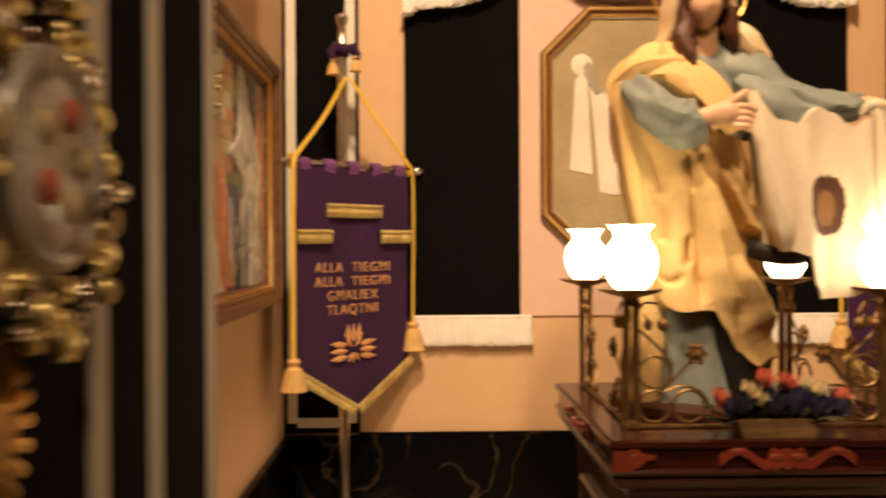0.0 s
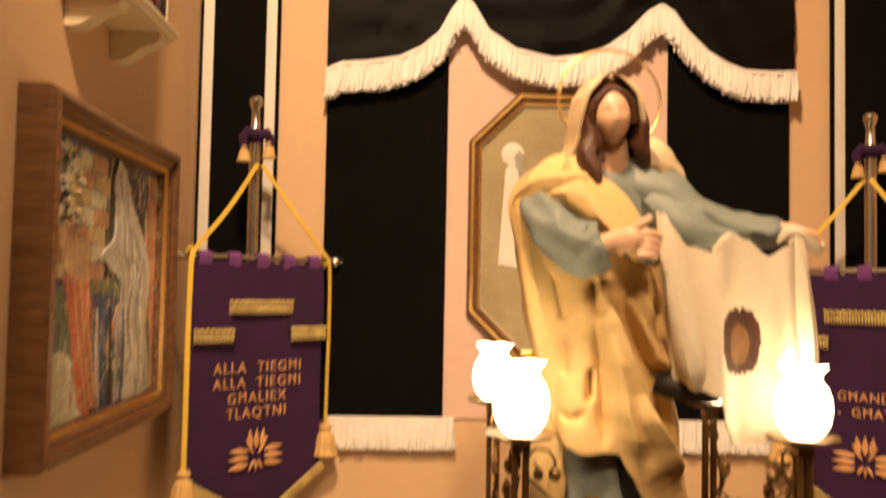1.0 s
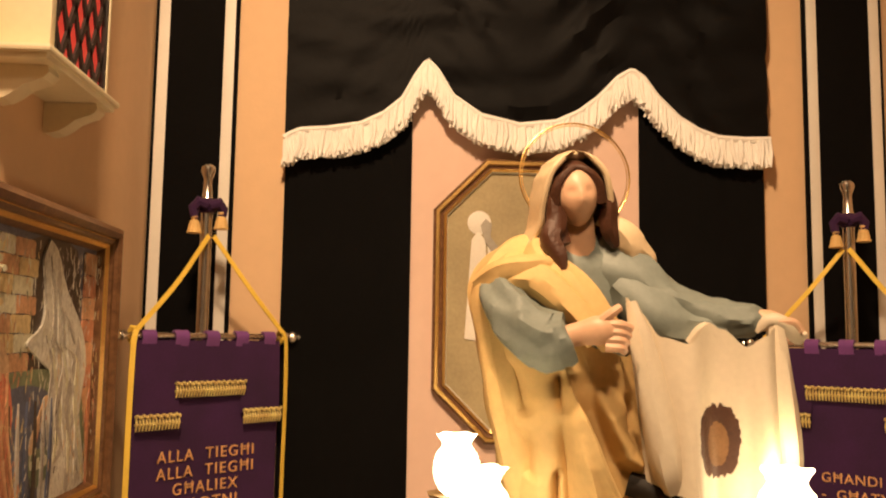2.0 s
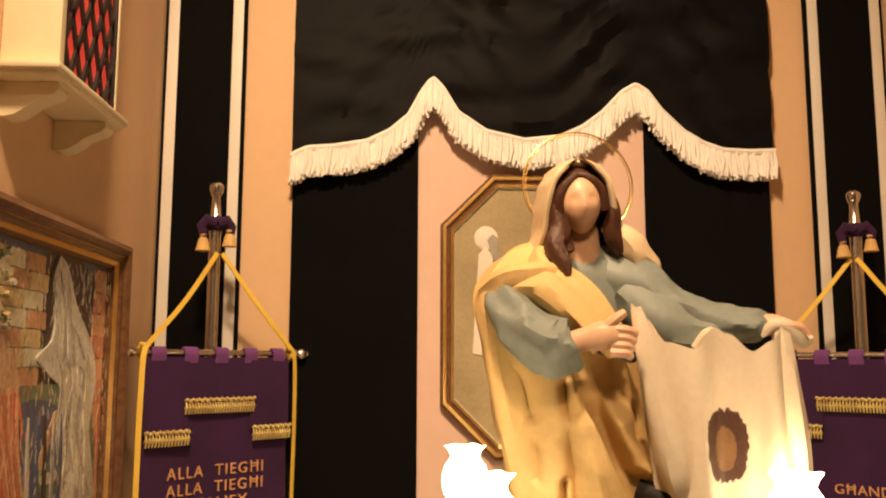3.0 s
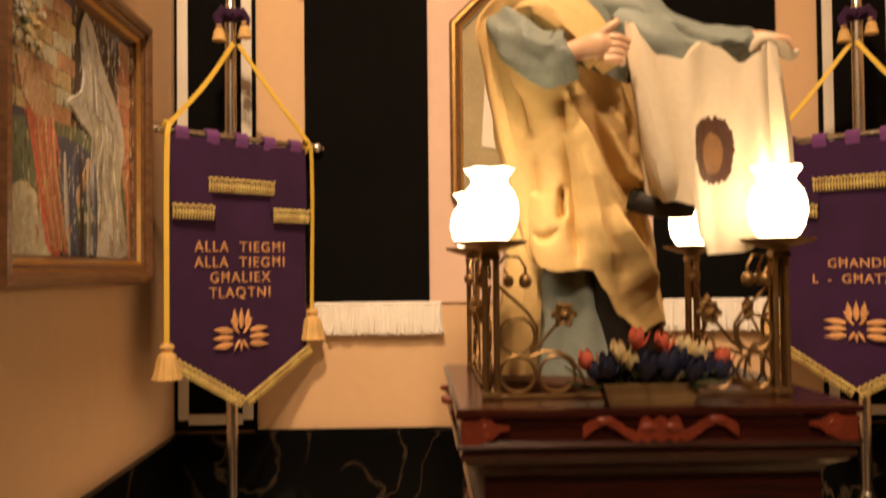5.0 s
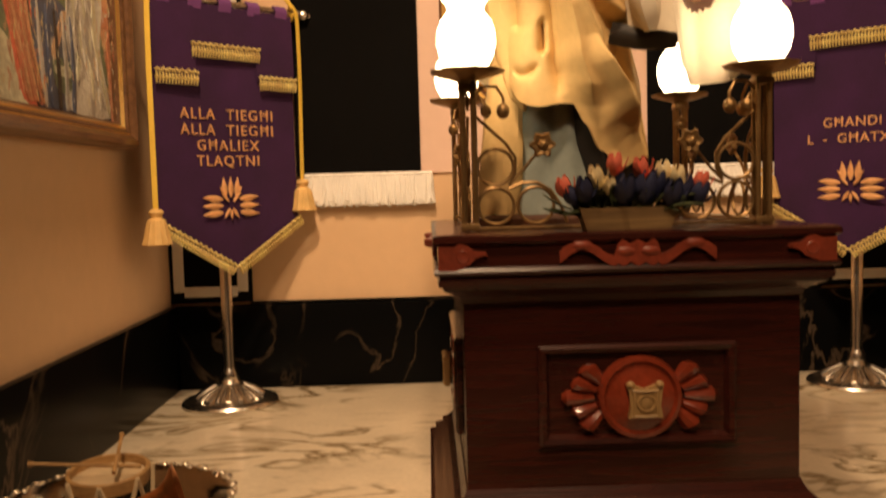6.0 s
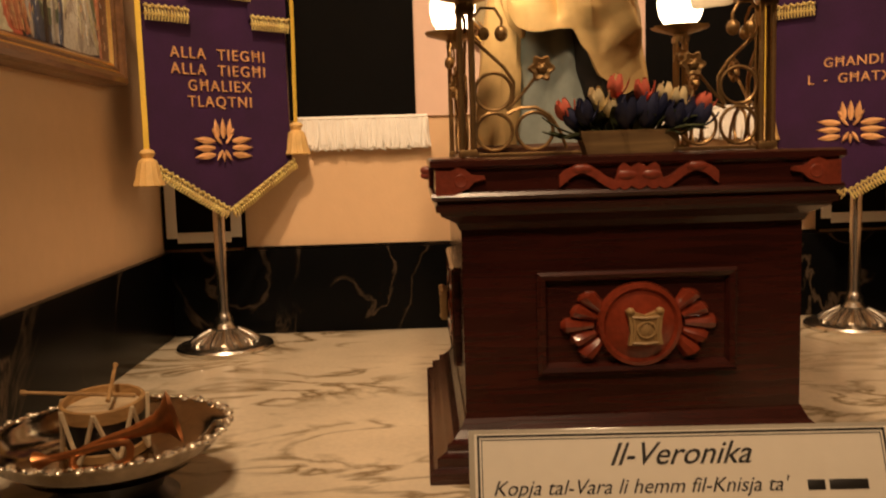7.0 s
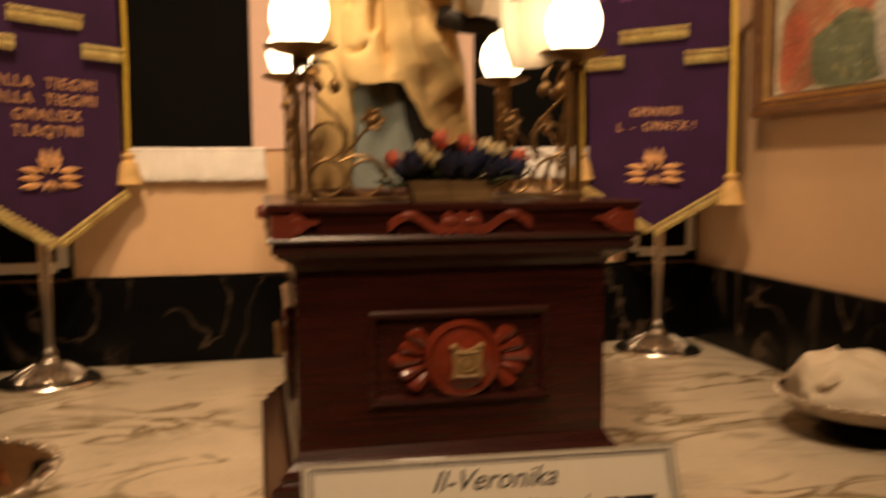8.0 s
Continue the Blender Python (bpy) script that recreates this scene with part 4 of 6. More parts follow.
def scroll_panel(bm_list, flip, plane):
    """Rings, bars and buds of one railing corner; u runs inwards from the post."""
    s = -1 if flip else 1

    def at(u, w, off=0.0):
        return (s * u, off, w) if plane == "x" else (off, s * u, w)

    def bar(points, r=0.0016, name="scroll"):
        bm = bmesh.new()
        tube(bm, [at(u, w, o) for u, w, o in points], r, 7)
        bm_list.append((name, bm))

    def ring(u, w, r, turns=1.0, start=0.0):
        bar([(u + r * math.cos(a), w + r * math.sin(a), 0) for a in (start + 2 * math.pi * turns * k / 28 for k in range(29))])

    ring(0.024, 0.0225, 0.0165)
    ring(0.0605, 0.0225, 0.0165)
    ring(0.024, 0.058, 0.0165)
    bar([(0.007, 0.104, 0), (0.020, 0.092, 0), (0.034, 0.079, 0), (0.0425, 0.066, 0), (0.042, 0.052, 0), (0.036, 0.041, 0)])
    bar([(0.036, 0.041, 0), (0.047, 0.052, 0), (0.057, 0.064, -0.002), (0.064, 0.072, -0.004)], 0.0015)
    bar([(0.036, 0.038, 0), (0.048, 0.043, 0), (0.062, 0.043, 0), (0.074, 0.036, 0), (0.083, 0.022, -0.001), (0.089, 0.006, -0.001)])
    bar([(0.006, 0.110, 0), (0.006, 0.122, 0), (0.014, 0.131, -0.002), (0.026, 0.130, -0.004), (0.032, 0.120, -0.006), (0.0315, 0.111, -0.006)], 0.0014)
    bm = bmesh.new()
    ball(bm, at(0.0315, 0.108, -0.006), 0.0062, 10, 0, (1, 1, 1.15))
    bm_list.append(("bud", bm))
    bm = bmesh.new()
    face = Matrix.Rotation(radians(90), 4, "X") if plane == "x" else Matrix.Rotation(radians(-90), 4, "Y")
    lathe(bm, [(0.0, 0.010), (0.0035, 0.009), (0.005, 0.006), (0.0092, 0.007), (0.0108, 0.004), (0.0085, 0.0015), (0.0, 0.001)], 36, at(0.067, 0.077, 0.0), 0, 0.16, 6, face)
    bm_list.append(("rosette", bm))
    bar([(0.012, 0.119, -0.004), (0.016, 0.113, -0.006)], 0.0012)
    bm = bmesh.new()
    ball(bm, at(0.016, 0.108, -0.007), 0.005, 8, 0, (1, 1, 1.2))
    bm_list.append(("bud", bm))


def railing():
    t = thing("railing", "low brass scrollwork railing round the statue", "railing", (0, 0, RZ))
    sides = [("front", "x", RF), ("west", "y", -RX), ("east", "y", RX - 0.004)]
    for name, plane, place in sides:
        if plane == "x":
            rail = part("front_rail", boxes((-RX + 0.0086, RX - 0.0126, RF - 0.004, RF - 0.001, 0.0005, 0.0035), (-RX + 0.0086, RX - 0.0126, RF + 0.001, RF + 0.004, 0.0005, 0.0035), bevel=0.0008), BRASS, t, "double brass bottom rail")
            corners = [((-RX, RF, 0), False), ((RX - 0.004, RF, 0), True)]
        else:
            rail = part("side_rail", boxes((place - 0.004, place - 0.001, RF + 0.0086, RB - 0.0086, 0.0005, 0.0035), (place + 0.001, place + 0.004, RF + 0.0086, RB - 0.0086, 0.0005, 0.0035), bevel=0.0008), BRASS, t, "double brass bottom rail")
            corners = [((place, RF, 0), False), ((place, RB, 0), True)]
        for place_, flip in corners:
            made = []
            scroll_panel(made, flip, plane)
            for n, bm in made:
                bmesh.ops.transform(bm, matrix=Matrix.Translation(place_), verts=bm.verts)
                part(n, bm, BRASS, rail)


railing()


# Flowers in a wooden trough on the front of the pedestal
TROUGH = wood("weathered_trough", (0.13, 0.075, 0.03), (0.30, 0.19, 0.08), 0.7, (4, 40, 60), 0.0)
LEAF = mat("dark_leaf", (0.045, 0.055, 0.020), 0.6, vary=0.35, scale=90)
PETALS = {"coral": mat("coral_petal", (0.72, 0.17, 0.11), 0.6, vary=0.15, scale=90), "cream": mat("cream_petal", (0.78, 0.66, 0.40), 0.6, vary=0.1, scale=90), "blue": mat("dark_blue_petal", (0.022, 0.026, 0.075), 0.6, vary=0.3, scale=90)}


def petal(bm, base, tip, width, bulge, side, index=0):
    base, tip, side = Vector(base), Vector(tip), Vector(side)
    out = (tip - base).cross(side).normalized()
    rows = []
    for j in range(6):
        s = j / 5
        w = width * math.sin(math.pi * (0.12 + 0.80 * s)) ** 0.8
        c = base.lerp(tip, s) + out * bulge * math.sin(math.pi * s)
        rows.append([tuple(c + side * w * k + out * -0.25 * w * k * k) for k in (-1, -0.5, 0, 0.5, 1)])
    grid(bm, rows, False, index)
    grid(bm, [[tuple(Vector(p) - out * 0.0006) for p in r] for r in rows], False, index)


def tulip(bm, place, up, size):
    up = Vector(up).normalized()
    a0 = Vector((1, 0.3, 0)).cross(up).normalized()
    b0 = up.cross(a0)
    for k in range(6):
        a = k * math.pi / 3
        d = a0 * math.cos(a) + b0 * math.sin(a)
        lean = 0.20 + 0.38 * (k % 2)
        petal(bm, Vector(place) + d * size * 0.08, Vector(place) + d * size * lean + up * size * (1.15 if k % 2 == 0 else 1.0), size * 0.24, size * 0.16, d.cross(up))


def flower_trough():
    t = thing("flower_trough", "small wooden trough of cloth tulips on the pedestal edge", "flower arrangement", (-0.003, 0.8045, RZ))
    bm = bmesh.new()
    rows = []
    for w, d, z in ((0.036, 0.011, 0.0), (0.0425, 0.0145, 0.0195), (0.0405, 0.0118, 0.0195), (0.036, 0.009, 0.006)):
        rows.append([(-w, -d, z), (w, -d, z), (w, d, z), (-w, d, z)])
    grid(bm, rows, True, 0, True)
    part("trough", bm, TROUGH, t, "weathered brown wooden trough", smooth=False)
    rng = random.Random(5)
    heads = [("coral", -0.050, 0.043, 0.018), ("coral", -0.009, 0.062, 0.018), ("coral", 0.016, 0.058, 0.018), ("coral", 0.061, 0.046, 0.016), ("cream", -0.024, 0.051, 0.019), ("cream", -0.014, 0.043, 0.016), ("cream", 0.033, 0.054, 0.018), ("cream", 0.043, 0.050, 0.017),
             ("blue", -0.036, 0.041, 0.020), ("blue", -0.004, 0.040, 0.024), ("blue", 0.012, 0.040, 0.026), ("blue", 0.022, 0.044, 0.022), ("blue", 0.048, 0.038, 0.024), ("blue", 0.057, 0.036, 0.020), ("blue", 0.036, 0.036, 0.022), ("blue", 0.002, 0.034, 0.020), ("blue", -0.044, 0.036, 0.016)]
    for kind, x, z, size in heads:
        z -= 0.006
        bm = bmesh.new()
        up = Vector((x * 6 + rng.uniform(-0.2, 0.2), rng.uniform(-0.5, -0.1), 1.0))
        y = rng.uniform(-0.006, 0.008) - (0.004 if kind == "blue" else 0)
        tulip(bm, (x, y, z - size * 0.5), up, size)
        flower = part("flower", bm, PETALS[kind], t, {"coral": "coral red cloth tulip", "cream": "cream cloth tulip", "blue": "dark blue cloth flower"}[kind])
        bm = bmesh.new()
        tube(bm, [(x * 0.55, y * 0.5, 0.015), (x * 0.8, y, z * 0.5), (x, y, z - size * 0.45)], 0.0011, 6)
        part("stem", bm, LEAF, flower)
    for k in range(52):
        bm = bmesh.new()
        a = rng.uniform(-1, 1) if k < 36 else rng.uniform(-1, -0.3)
        base = Vector((a * 0.036, rng.uniform(-0.009, 0.007), 0.015))
        tip = base + Vector((a * 0.030 + rng.uniform(-0.014, 0.014), rng.uniform(-0.016, 0.008), rng.uniform(0.006, 0.030) - 0.010 * abs(a)))
        petal(bm, base, tip, rng.uniform(0.004, 0.0075), 0.004, Vector((0.4, 1, 0)).normalized() if k % 2 else Vector((1, 0.3, 0)).normalized())
        part("leaf", bm, LEAF, t)


flower_trough()


# Lettering
def letters(parent, text, size, m, material, name="lettering", label="", depth=0.0006, shear=0.0, align="CENTER", bold=0.0, follow=None, spacing=1.0):
    cu = bpy.data.curves.new(name, "FONT")
    cu.body, cu.size, cu.extrude, cu.shear, cu.align_x, cu.resolution_u, cu.offset = text, size, depth, shear, align, 3, bold
    cu.space_character = spacing
    ob = bpy.data.objects.new(name, cu)
    scene.collection.objects.link(ob)
    bpy.context.view_layer.update()
    me = bpy.data.meshes.new_from_object(ob)
    bpy.data.objects.remove(ob)
    me.name = name
    me.materials.clear()
    me.materials.append(material)
    me.transform(Matrix.Rotation(radians(90), 4, "X"))
    if follow:
        for v in me.vertices:
            v.co.y += follow(v.co.x, v.co.z)
    me.transform(m)
    out = new(name, me)
    out.parent = parent
    if label:
        out["label"] = label
    return out


# Processional banners on chromed stands
def tassel(parent, place, size, name="tassel", label="gold thread tassel"):
    bm = bmesh.new()
    x, y, z = place
    lathe(bm, [(0.1 * size, 1.0 * size), (0.16 * size, 0.97 * size), (0.20 * size, 0.90 * size), (0.15 * size, 0.80 * size), (0.13 * size, 0.76 * size), (0.24 * size, 0.68 * size), (0.30 * size, 0.45 * size), (0.34 * size, 0.2 * size), (0.40 * size, 0.03 * size), (0.36 * size, 0.0), (0.0, 0.02 * size)], 26, (x, y, z), 0, 0.05, 13)
    return part(name, bm, TASSEL, parent, label)


def strip(bm, points, width, across, thick=0.0008, index=0):
    """A flat ribbon along points, wide in the direction across."""
    a = Vector(across).normalized()
    pts = spline(points, 6)
    rows = []
    for i, p in enumerate(pts):
        d = (pts[min(i + 1, len(pts) - 1)] - pts[max(i - 1, 0)]).normalized()
        n = d.cross(a).normalized() * thick
        rows.append([tuple(p - a * width / 2 - n), tuple(p + a * width / 2 - n), tuple(p + a * width / 2 + n), tuple(p - a * width / 2 + n)])
    return grid(bm, rows, True, index, True)


def braid(bm, a, b, width, y, out=0.0035):
    """A gold braid from a to b in x and z: a ribbon with a twisted edge of small loops."""
    a, b = Vector((a[0], y, a[1])), Vector((b[0], y, b[1]))
    d = (b - a).normalized()
    n = Vector((-d.z, 0, d.x))
    n = n if n.z < 0 else -n
    k = max(3, int((b - a).length / 0.0046))
    for i in range(k):
        p = a.lerp(b, (i + 0.5) / k)
        tube(bm, [p + n * 0.002 + Vector((0, -out * 0.4, 0)), p + n * width * 0.5 + Vector((0, -out, 0)), p + n * width + Vector((0, -out * 0.3, 0))], [0.0012, 0.0019, 0.0012], 5)
        ball(bm, p + Vector((0, -out - 0.0006, 0)) + n * (0.0015 if i % 2 else -0.0008), 0.0025, 6)
    for s in (0.0, 0.55):
        q = n * width * s
        tube(bm, [a + q + Vector((0, -out * 0.5, 0)), b + q + Vector((0, -out * 0.5, 0))], 0.0016, 6)


def embroidered_tulip(bm, m):
    def leaf(cx, cz, ang, length, w, y=-0.0016):
        rows = []
        for j in range(7):
            s = j / 6
            k = w * math.sin(math.pi * min(1, 0.08 + 0.92 * s)) * (1.1 - 0.4 * s)
            d = Vector((math.sin(ang), 0, math.cos(ang)))
            e = Vector((math.cos(ang), 0, -math.sin(ang)))
            c = Vector((cx, y, cz)) + d * length * s
            rows.append([tuple(m @ (c - e * k)), tuple(m @ (c + Vector((0, -0.0012, 0)))), tuple(m @ (c + e * k))])
        grid(bm, rows)

    for cx, cz, rot in ((0, 0.004, 0), (-0.012, -0.007, -math.pi / 2), (0.012, -0.007, math.pi / 2)):
        for k, (off, w, ln) in enumerate(((-0.30, 0.0040, 0.033), (0.0, 0.0038, 0.034), (0.30, 0.0040, 0.033))):
            sx, sz = math.cos(rot), -math.sin(rot)
            leaf(cx + sx * off * 0.026, cz + sz * off * 0.026, rot + off * 0.35, ln * (0.86 if rot else 0.72), w * 1.1)
    for s in (-1, 1):
        leaf(s * 0.003, -0.002, s * 0.75, 0.016, 0.0022)
        leaf(s * 0.0105, 0.010, s * 0.7, 0.008, 0.0022)
        leaf(s * 0.002, -0.010, math.pi - s * 0.6, 0.015, 0.0026)
    leaf(0, -0.012, math.pi, 0.012, 0.0022)


def banner(place, yaw, words, mirror, label):
    """A velvet banner hung from a rod on a fluted stand. u runs along the rod, the front looks to -y before the turn."""
    t = thing("banner_stand", label, "banner", (place[0], place[1], 0), "banners beside the statue")
    bm = bmesh.new()
    lathe(bm, [(0.0, 0.0005), (0.070, 0.0005), (0.0725, 0.004), (0.070, 0.0075), (0.066, 0.0085), (0.052, 0.0095), (0.047, 0.0135), (0.036, 0.0205), (0.024, 0.0265), (0.018, 0.030)], 48, (0, 0, 0), 0)
    part("foot", bm, SILVER, t, "silver foot with a fluted dome")
    for k in range(18):
        a = 2 * math.pi * k / 18
        bm = bmesh.new()
        tube(bm, [(r * math.cos(a), r * math.sin(a), z + 0.001) for r, z in ((0.050, 0.0105), (0.045, 0.0145), (0.034, 0.0212), (0.021, 0.0285))], [0.0040, 0.0046, 0.0038, 0.0022], 8)
        part("flute", bm, SILVER, t)
    bm = bmesh.new()
    lathe(bm, [(0.017, 0.029), (0.018, 0.032), (0.013, 0.038), (0.0135, 0.046), (0.010, 0.052), (0.0085, 0.058), (0.0085, 0.79), (0.0095, 0.791), (0.0095, 0.796), (0.0075, 0.80), (0.0065, 0.815), (0.006, 0.826), (0.0085, 0.832), (0.0105, 0.838), (0.0100, 0.844), (0.006, 0.8475), (0.0, 0.848)], 24)
    part("pole", bm, SILVER, t, "bright tubular pole with a knob")
    hang = Matrix.Rotation(yaw, 4, "Z") @ Matrix.Translation((0, -0.024, 0))
    rod_z = 0.598

    def P(name, bm, material, label_="", smooth=True, parent=t):
        bmesh.ops.transform(bm, matrix=hang, verts=bm.verts)
        return part(name, bm, material, parent, label_, smooth)

    def bend(u, z):
        """The cloth's soft waves, out of its plane."""
        d = (rod_z - z) / 0.4
        return 0.006 * d * math.sin(u * 26 + 1.0 + mirror) + 0.003 * noise.noise((u * 9, z * 7, mirror * 3))

    bm = bmesh.new()
    tube(bm, [(-0.153, 0, rod_z), (0.153, 0, rod_z)], 0.0045, 12)
    tube(bm, [(0, 0.024, rod_z), (0, 0.0, rod_z)], 0.005, 10)
    P("rod", bm, SILVER, "silver cross rod")
    for s in (-1, 1):
        bm = bmesh.new()
        lathe(bm, [(0.004, 0.0), (0.0065, 0.002), (0.0065, 0.005), (0.0045, 0.007), (0.0085, 0.011), (0.0095, 0.015), (0.008, 0.019), (0.004, 0.022), (0.005, 0.025), (0.0, 0.0275)], 16, (0, 0, 0), m=Matrix.Translation((s * 0.133, 0, rod_z)) @ Matrix.Rotation(radians(90 * s), 4, "Y"))
        P("finial", bm, SILVER, "turned silver finial")
    # cloth with a pointed foot
    half, ztop, zside, ztip = 0.120, 0.590, 0.274, 0.203

    def foot(u):
        return ztip + (zside - ztip) * abs(u) / half

    rows = []
    for j in range(48):
        s = j / 47
        rows.append([(u, bend(u, ztop + (foot(u) - ztop) * s), ztop + (foot(u) - ztop) * s) for u in (-half + 2 * half * i / 40 for i in range(41))])
    bm = bmesh.new()
    grid(bm, rows)
    grid(bm, [[(x, y + 0.003, z) for x, y, z in r] for r in rows])
    edge = [r[0] for r in rows] + rows[-1][1:-1] + [r[-1] for r in reversed(rows)]
    grid(bm, [edge, [(x, y + 0.003, z) for x, y, z in edge]])
    P("cloth", bm, PURPLE, "purple velvet")
    # three hanging flaps with gold braid
    for u0, u1, z0 in ((-0.1195, -0.052, 0.4885), (-0.060, 0.056, 0.5295), (0.050, 0.119, 0.4885)):
        fr = -0.004 if u1 - u0 > 0.1 else -0.0055
        rows = [[(u, bend(u, z) + fr, z) for u in (u0 + (u1 - u0) * i / 14 for i in range(15))] for z in (ztop + 0.002 + (z0 - ztop - 0.002) * j / 10 for j in range(11))]
        bm = bmesh.new()
        grid(bm, rows)
        grid(bm, [[(x, y + 0.0018, z) for x, y, z in r] for r in rows])
        flap = P("flap", bm, PURPLE, "purple velvet flap")
        bm = bmesh.new()
        braid(bm, (u0, z0 + 0.004), (u1, z0 + 0.004), 0.019, bend((u0 + u1) / 2, z0) + fr - 0.003)
        P("braid", bm, BRAID, "gold braid", parent=flap)
    for u in (-0.100, -0.050, 0.0, 0.050, 0.100):
        bm = bmesh.new()
        strip(bm, [(u, -0.004, ztop - 0.006), (u, -0.0065, rod_z), (u, 0.0, rod_z + 0.0072), (u, 0.0065, rod_z), (u, 0.005, ztop - 0.006)], 0.021, (1, 0, 0))
        P("loop", bm, LOOP, "violet cloth loop over the rod")
    for s in (-1, 1):
        bm = bmesh.new()
        braid(bm, (s * half, zside + 0.008), (0, ztip + 0.008), 0.015, -0.0085)
        P("hem_braid", bm, BRAID, "gold braid along the pointed hem")
    # ribbon from the pole over the rod ends, with tassels
    near = -1 if mirror > 0 else 1
    for s in (-1, 1):
        low = 0.298 if s == -near * -1 else 0.336
        bm = bmesh.new()
        strip(bm, [(s * 0.004, 0.010, 0.742), (s * 0.060, -0.002, 0.671), (s * 0.122, -0.008, 0.604)], 0.0068, (0.7, 0, 0.6 * s))
        strip(bm, [(s * 0.122, -0.009, 0.606), (s * 0.1265, -0.011, 0.585), (s * 0.128, -0.011, 0.5), (s * 0.1275, -0.010, 0.42), (s * 0.127, -0.009, low)], 0.0072, (1, 0.25 * s, 0))
        tube(bm, [(s * 0.120, -0.008, 0.607), (s * 0.123, -0.0, 0.609), (s * 0.124, 0.008, 0.598), (s * 0.123, 0.0, 0.588), (s * 0.123, -0.009, 0.596)], 0.0034, 6)
        P("ribbon", bm, YELLOW, "yellow ribbon")
        tassel(t, tuple(hang @ Vector((s * 0.127, -0.010, low - 0.047))), 0.050)
    # purple bow on the pole
    bm = bmesh.new()
    for s in (-1, 1):
        tube(bm, [(s * 0.002, -0.012, 0.786), (s * 0.014, -0.014, 0.790), (s * 0.021, -0.010, 0.781), (s * 0.020, -0.012, 0.770), (s * 0.017, -0.014, 0.764)], [0.007, 0.009, 0.008, 0.006, 0.004], 8)
    lathe(bm, [(0.009, 0.776), (0.013, 0.779), (0.0135, 0.792), (0.010, 0.797)], 16, (0, 0.0, 0))
    bmesh.ops.transform(bm, matrix=Matrix.Rotation(yaw * 0.5, 4, "Z"), verts=bm.verts)
    part("bow", bm, PURPLE, t, "dark purple bow")
    for s in (-1, 1):
        tassel(t, tuple(Matrix.Rotation(yaw * 0.5, 4, "Z") @ Vector((s * 0.019, -0.013, 0.744 if s < 0 else 0.752))), 0.026)
    # lettering and flower
    for k, (text, z) in enumerate(words):
        letters(t, text, 0.0222 if mirror > 0 else 0.0200, hang @ Matrix.Translation((0, -0.0012, z - 0.0095)), THREAD, label="gold embroidered lettering", depth=0.0009, spacing=1.2 if mirror > 0 else 1.1, follow=lambda u, w: bend(u, z - 0.0095 + w))
    bm = bmesh.new()
    embroidered_tulip(bm, Matrix.Translation((0, bend(0, 0.305) - 0.003, 0.310)) @ Matrix.Scale(1.22, 4))
    P("embroidered_flower", bm, THREAD, "gold embroidered three-headed flower")
    return t


banner((-0.485, 1.368), radians(46), [("ALLA  TIEGĦI", 0.4375), ("ALLA  TIEGĦI", 0.4150), ("GĦALIEX", 0.3925), ("TLAQTNI", 0.3700)], 1, "purple velvet banner with four embroidered lines on a silver stand")
banner((0.480, 1.368), radians(-46), [("GĦANDI", 0.405), ("L  -  GĦATX !", 0.381)], -1, "purple velvet banner with two embroidered lines on a silver stand")


# Framed pictures on the side walls
def paint(name, colour):
    return mat(name, [min(0.8, c * 1.45) for c in colour], 0.5, vary=0.5, scale=45, bump=0.3, bump_scale=300)


PAINTS = {"stone": paint("paint_stone", (0.52, 0.38, 0.20)), "pale": paint("paint_pale", (0.62, 0.52, 0.36)), "white": paint("paint_white", (0.52, 0.48, 0.42)), "grey": paint("paint_grey", (0.33, 0.31, 0.28)), "dark": paint("paint_dark", (0.05, 0.035, 0.025)), "rose": paint("paint_rose", (0.38, 0.17, 0.10)), "red": paint("paint_red", (0.46, 0.13, 0.08)), "blue": paint("paint_blue", (0.075, 0.085, 0.13)), "green": paint("paint_green", (0.13, 0.16, 0.10)), "brick": paint("paint_brick", (0.45, 0.26, 0.15)), "skin": paint("paint_sand", (0.55, 0.33, 0.20))}


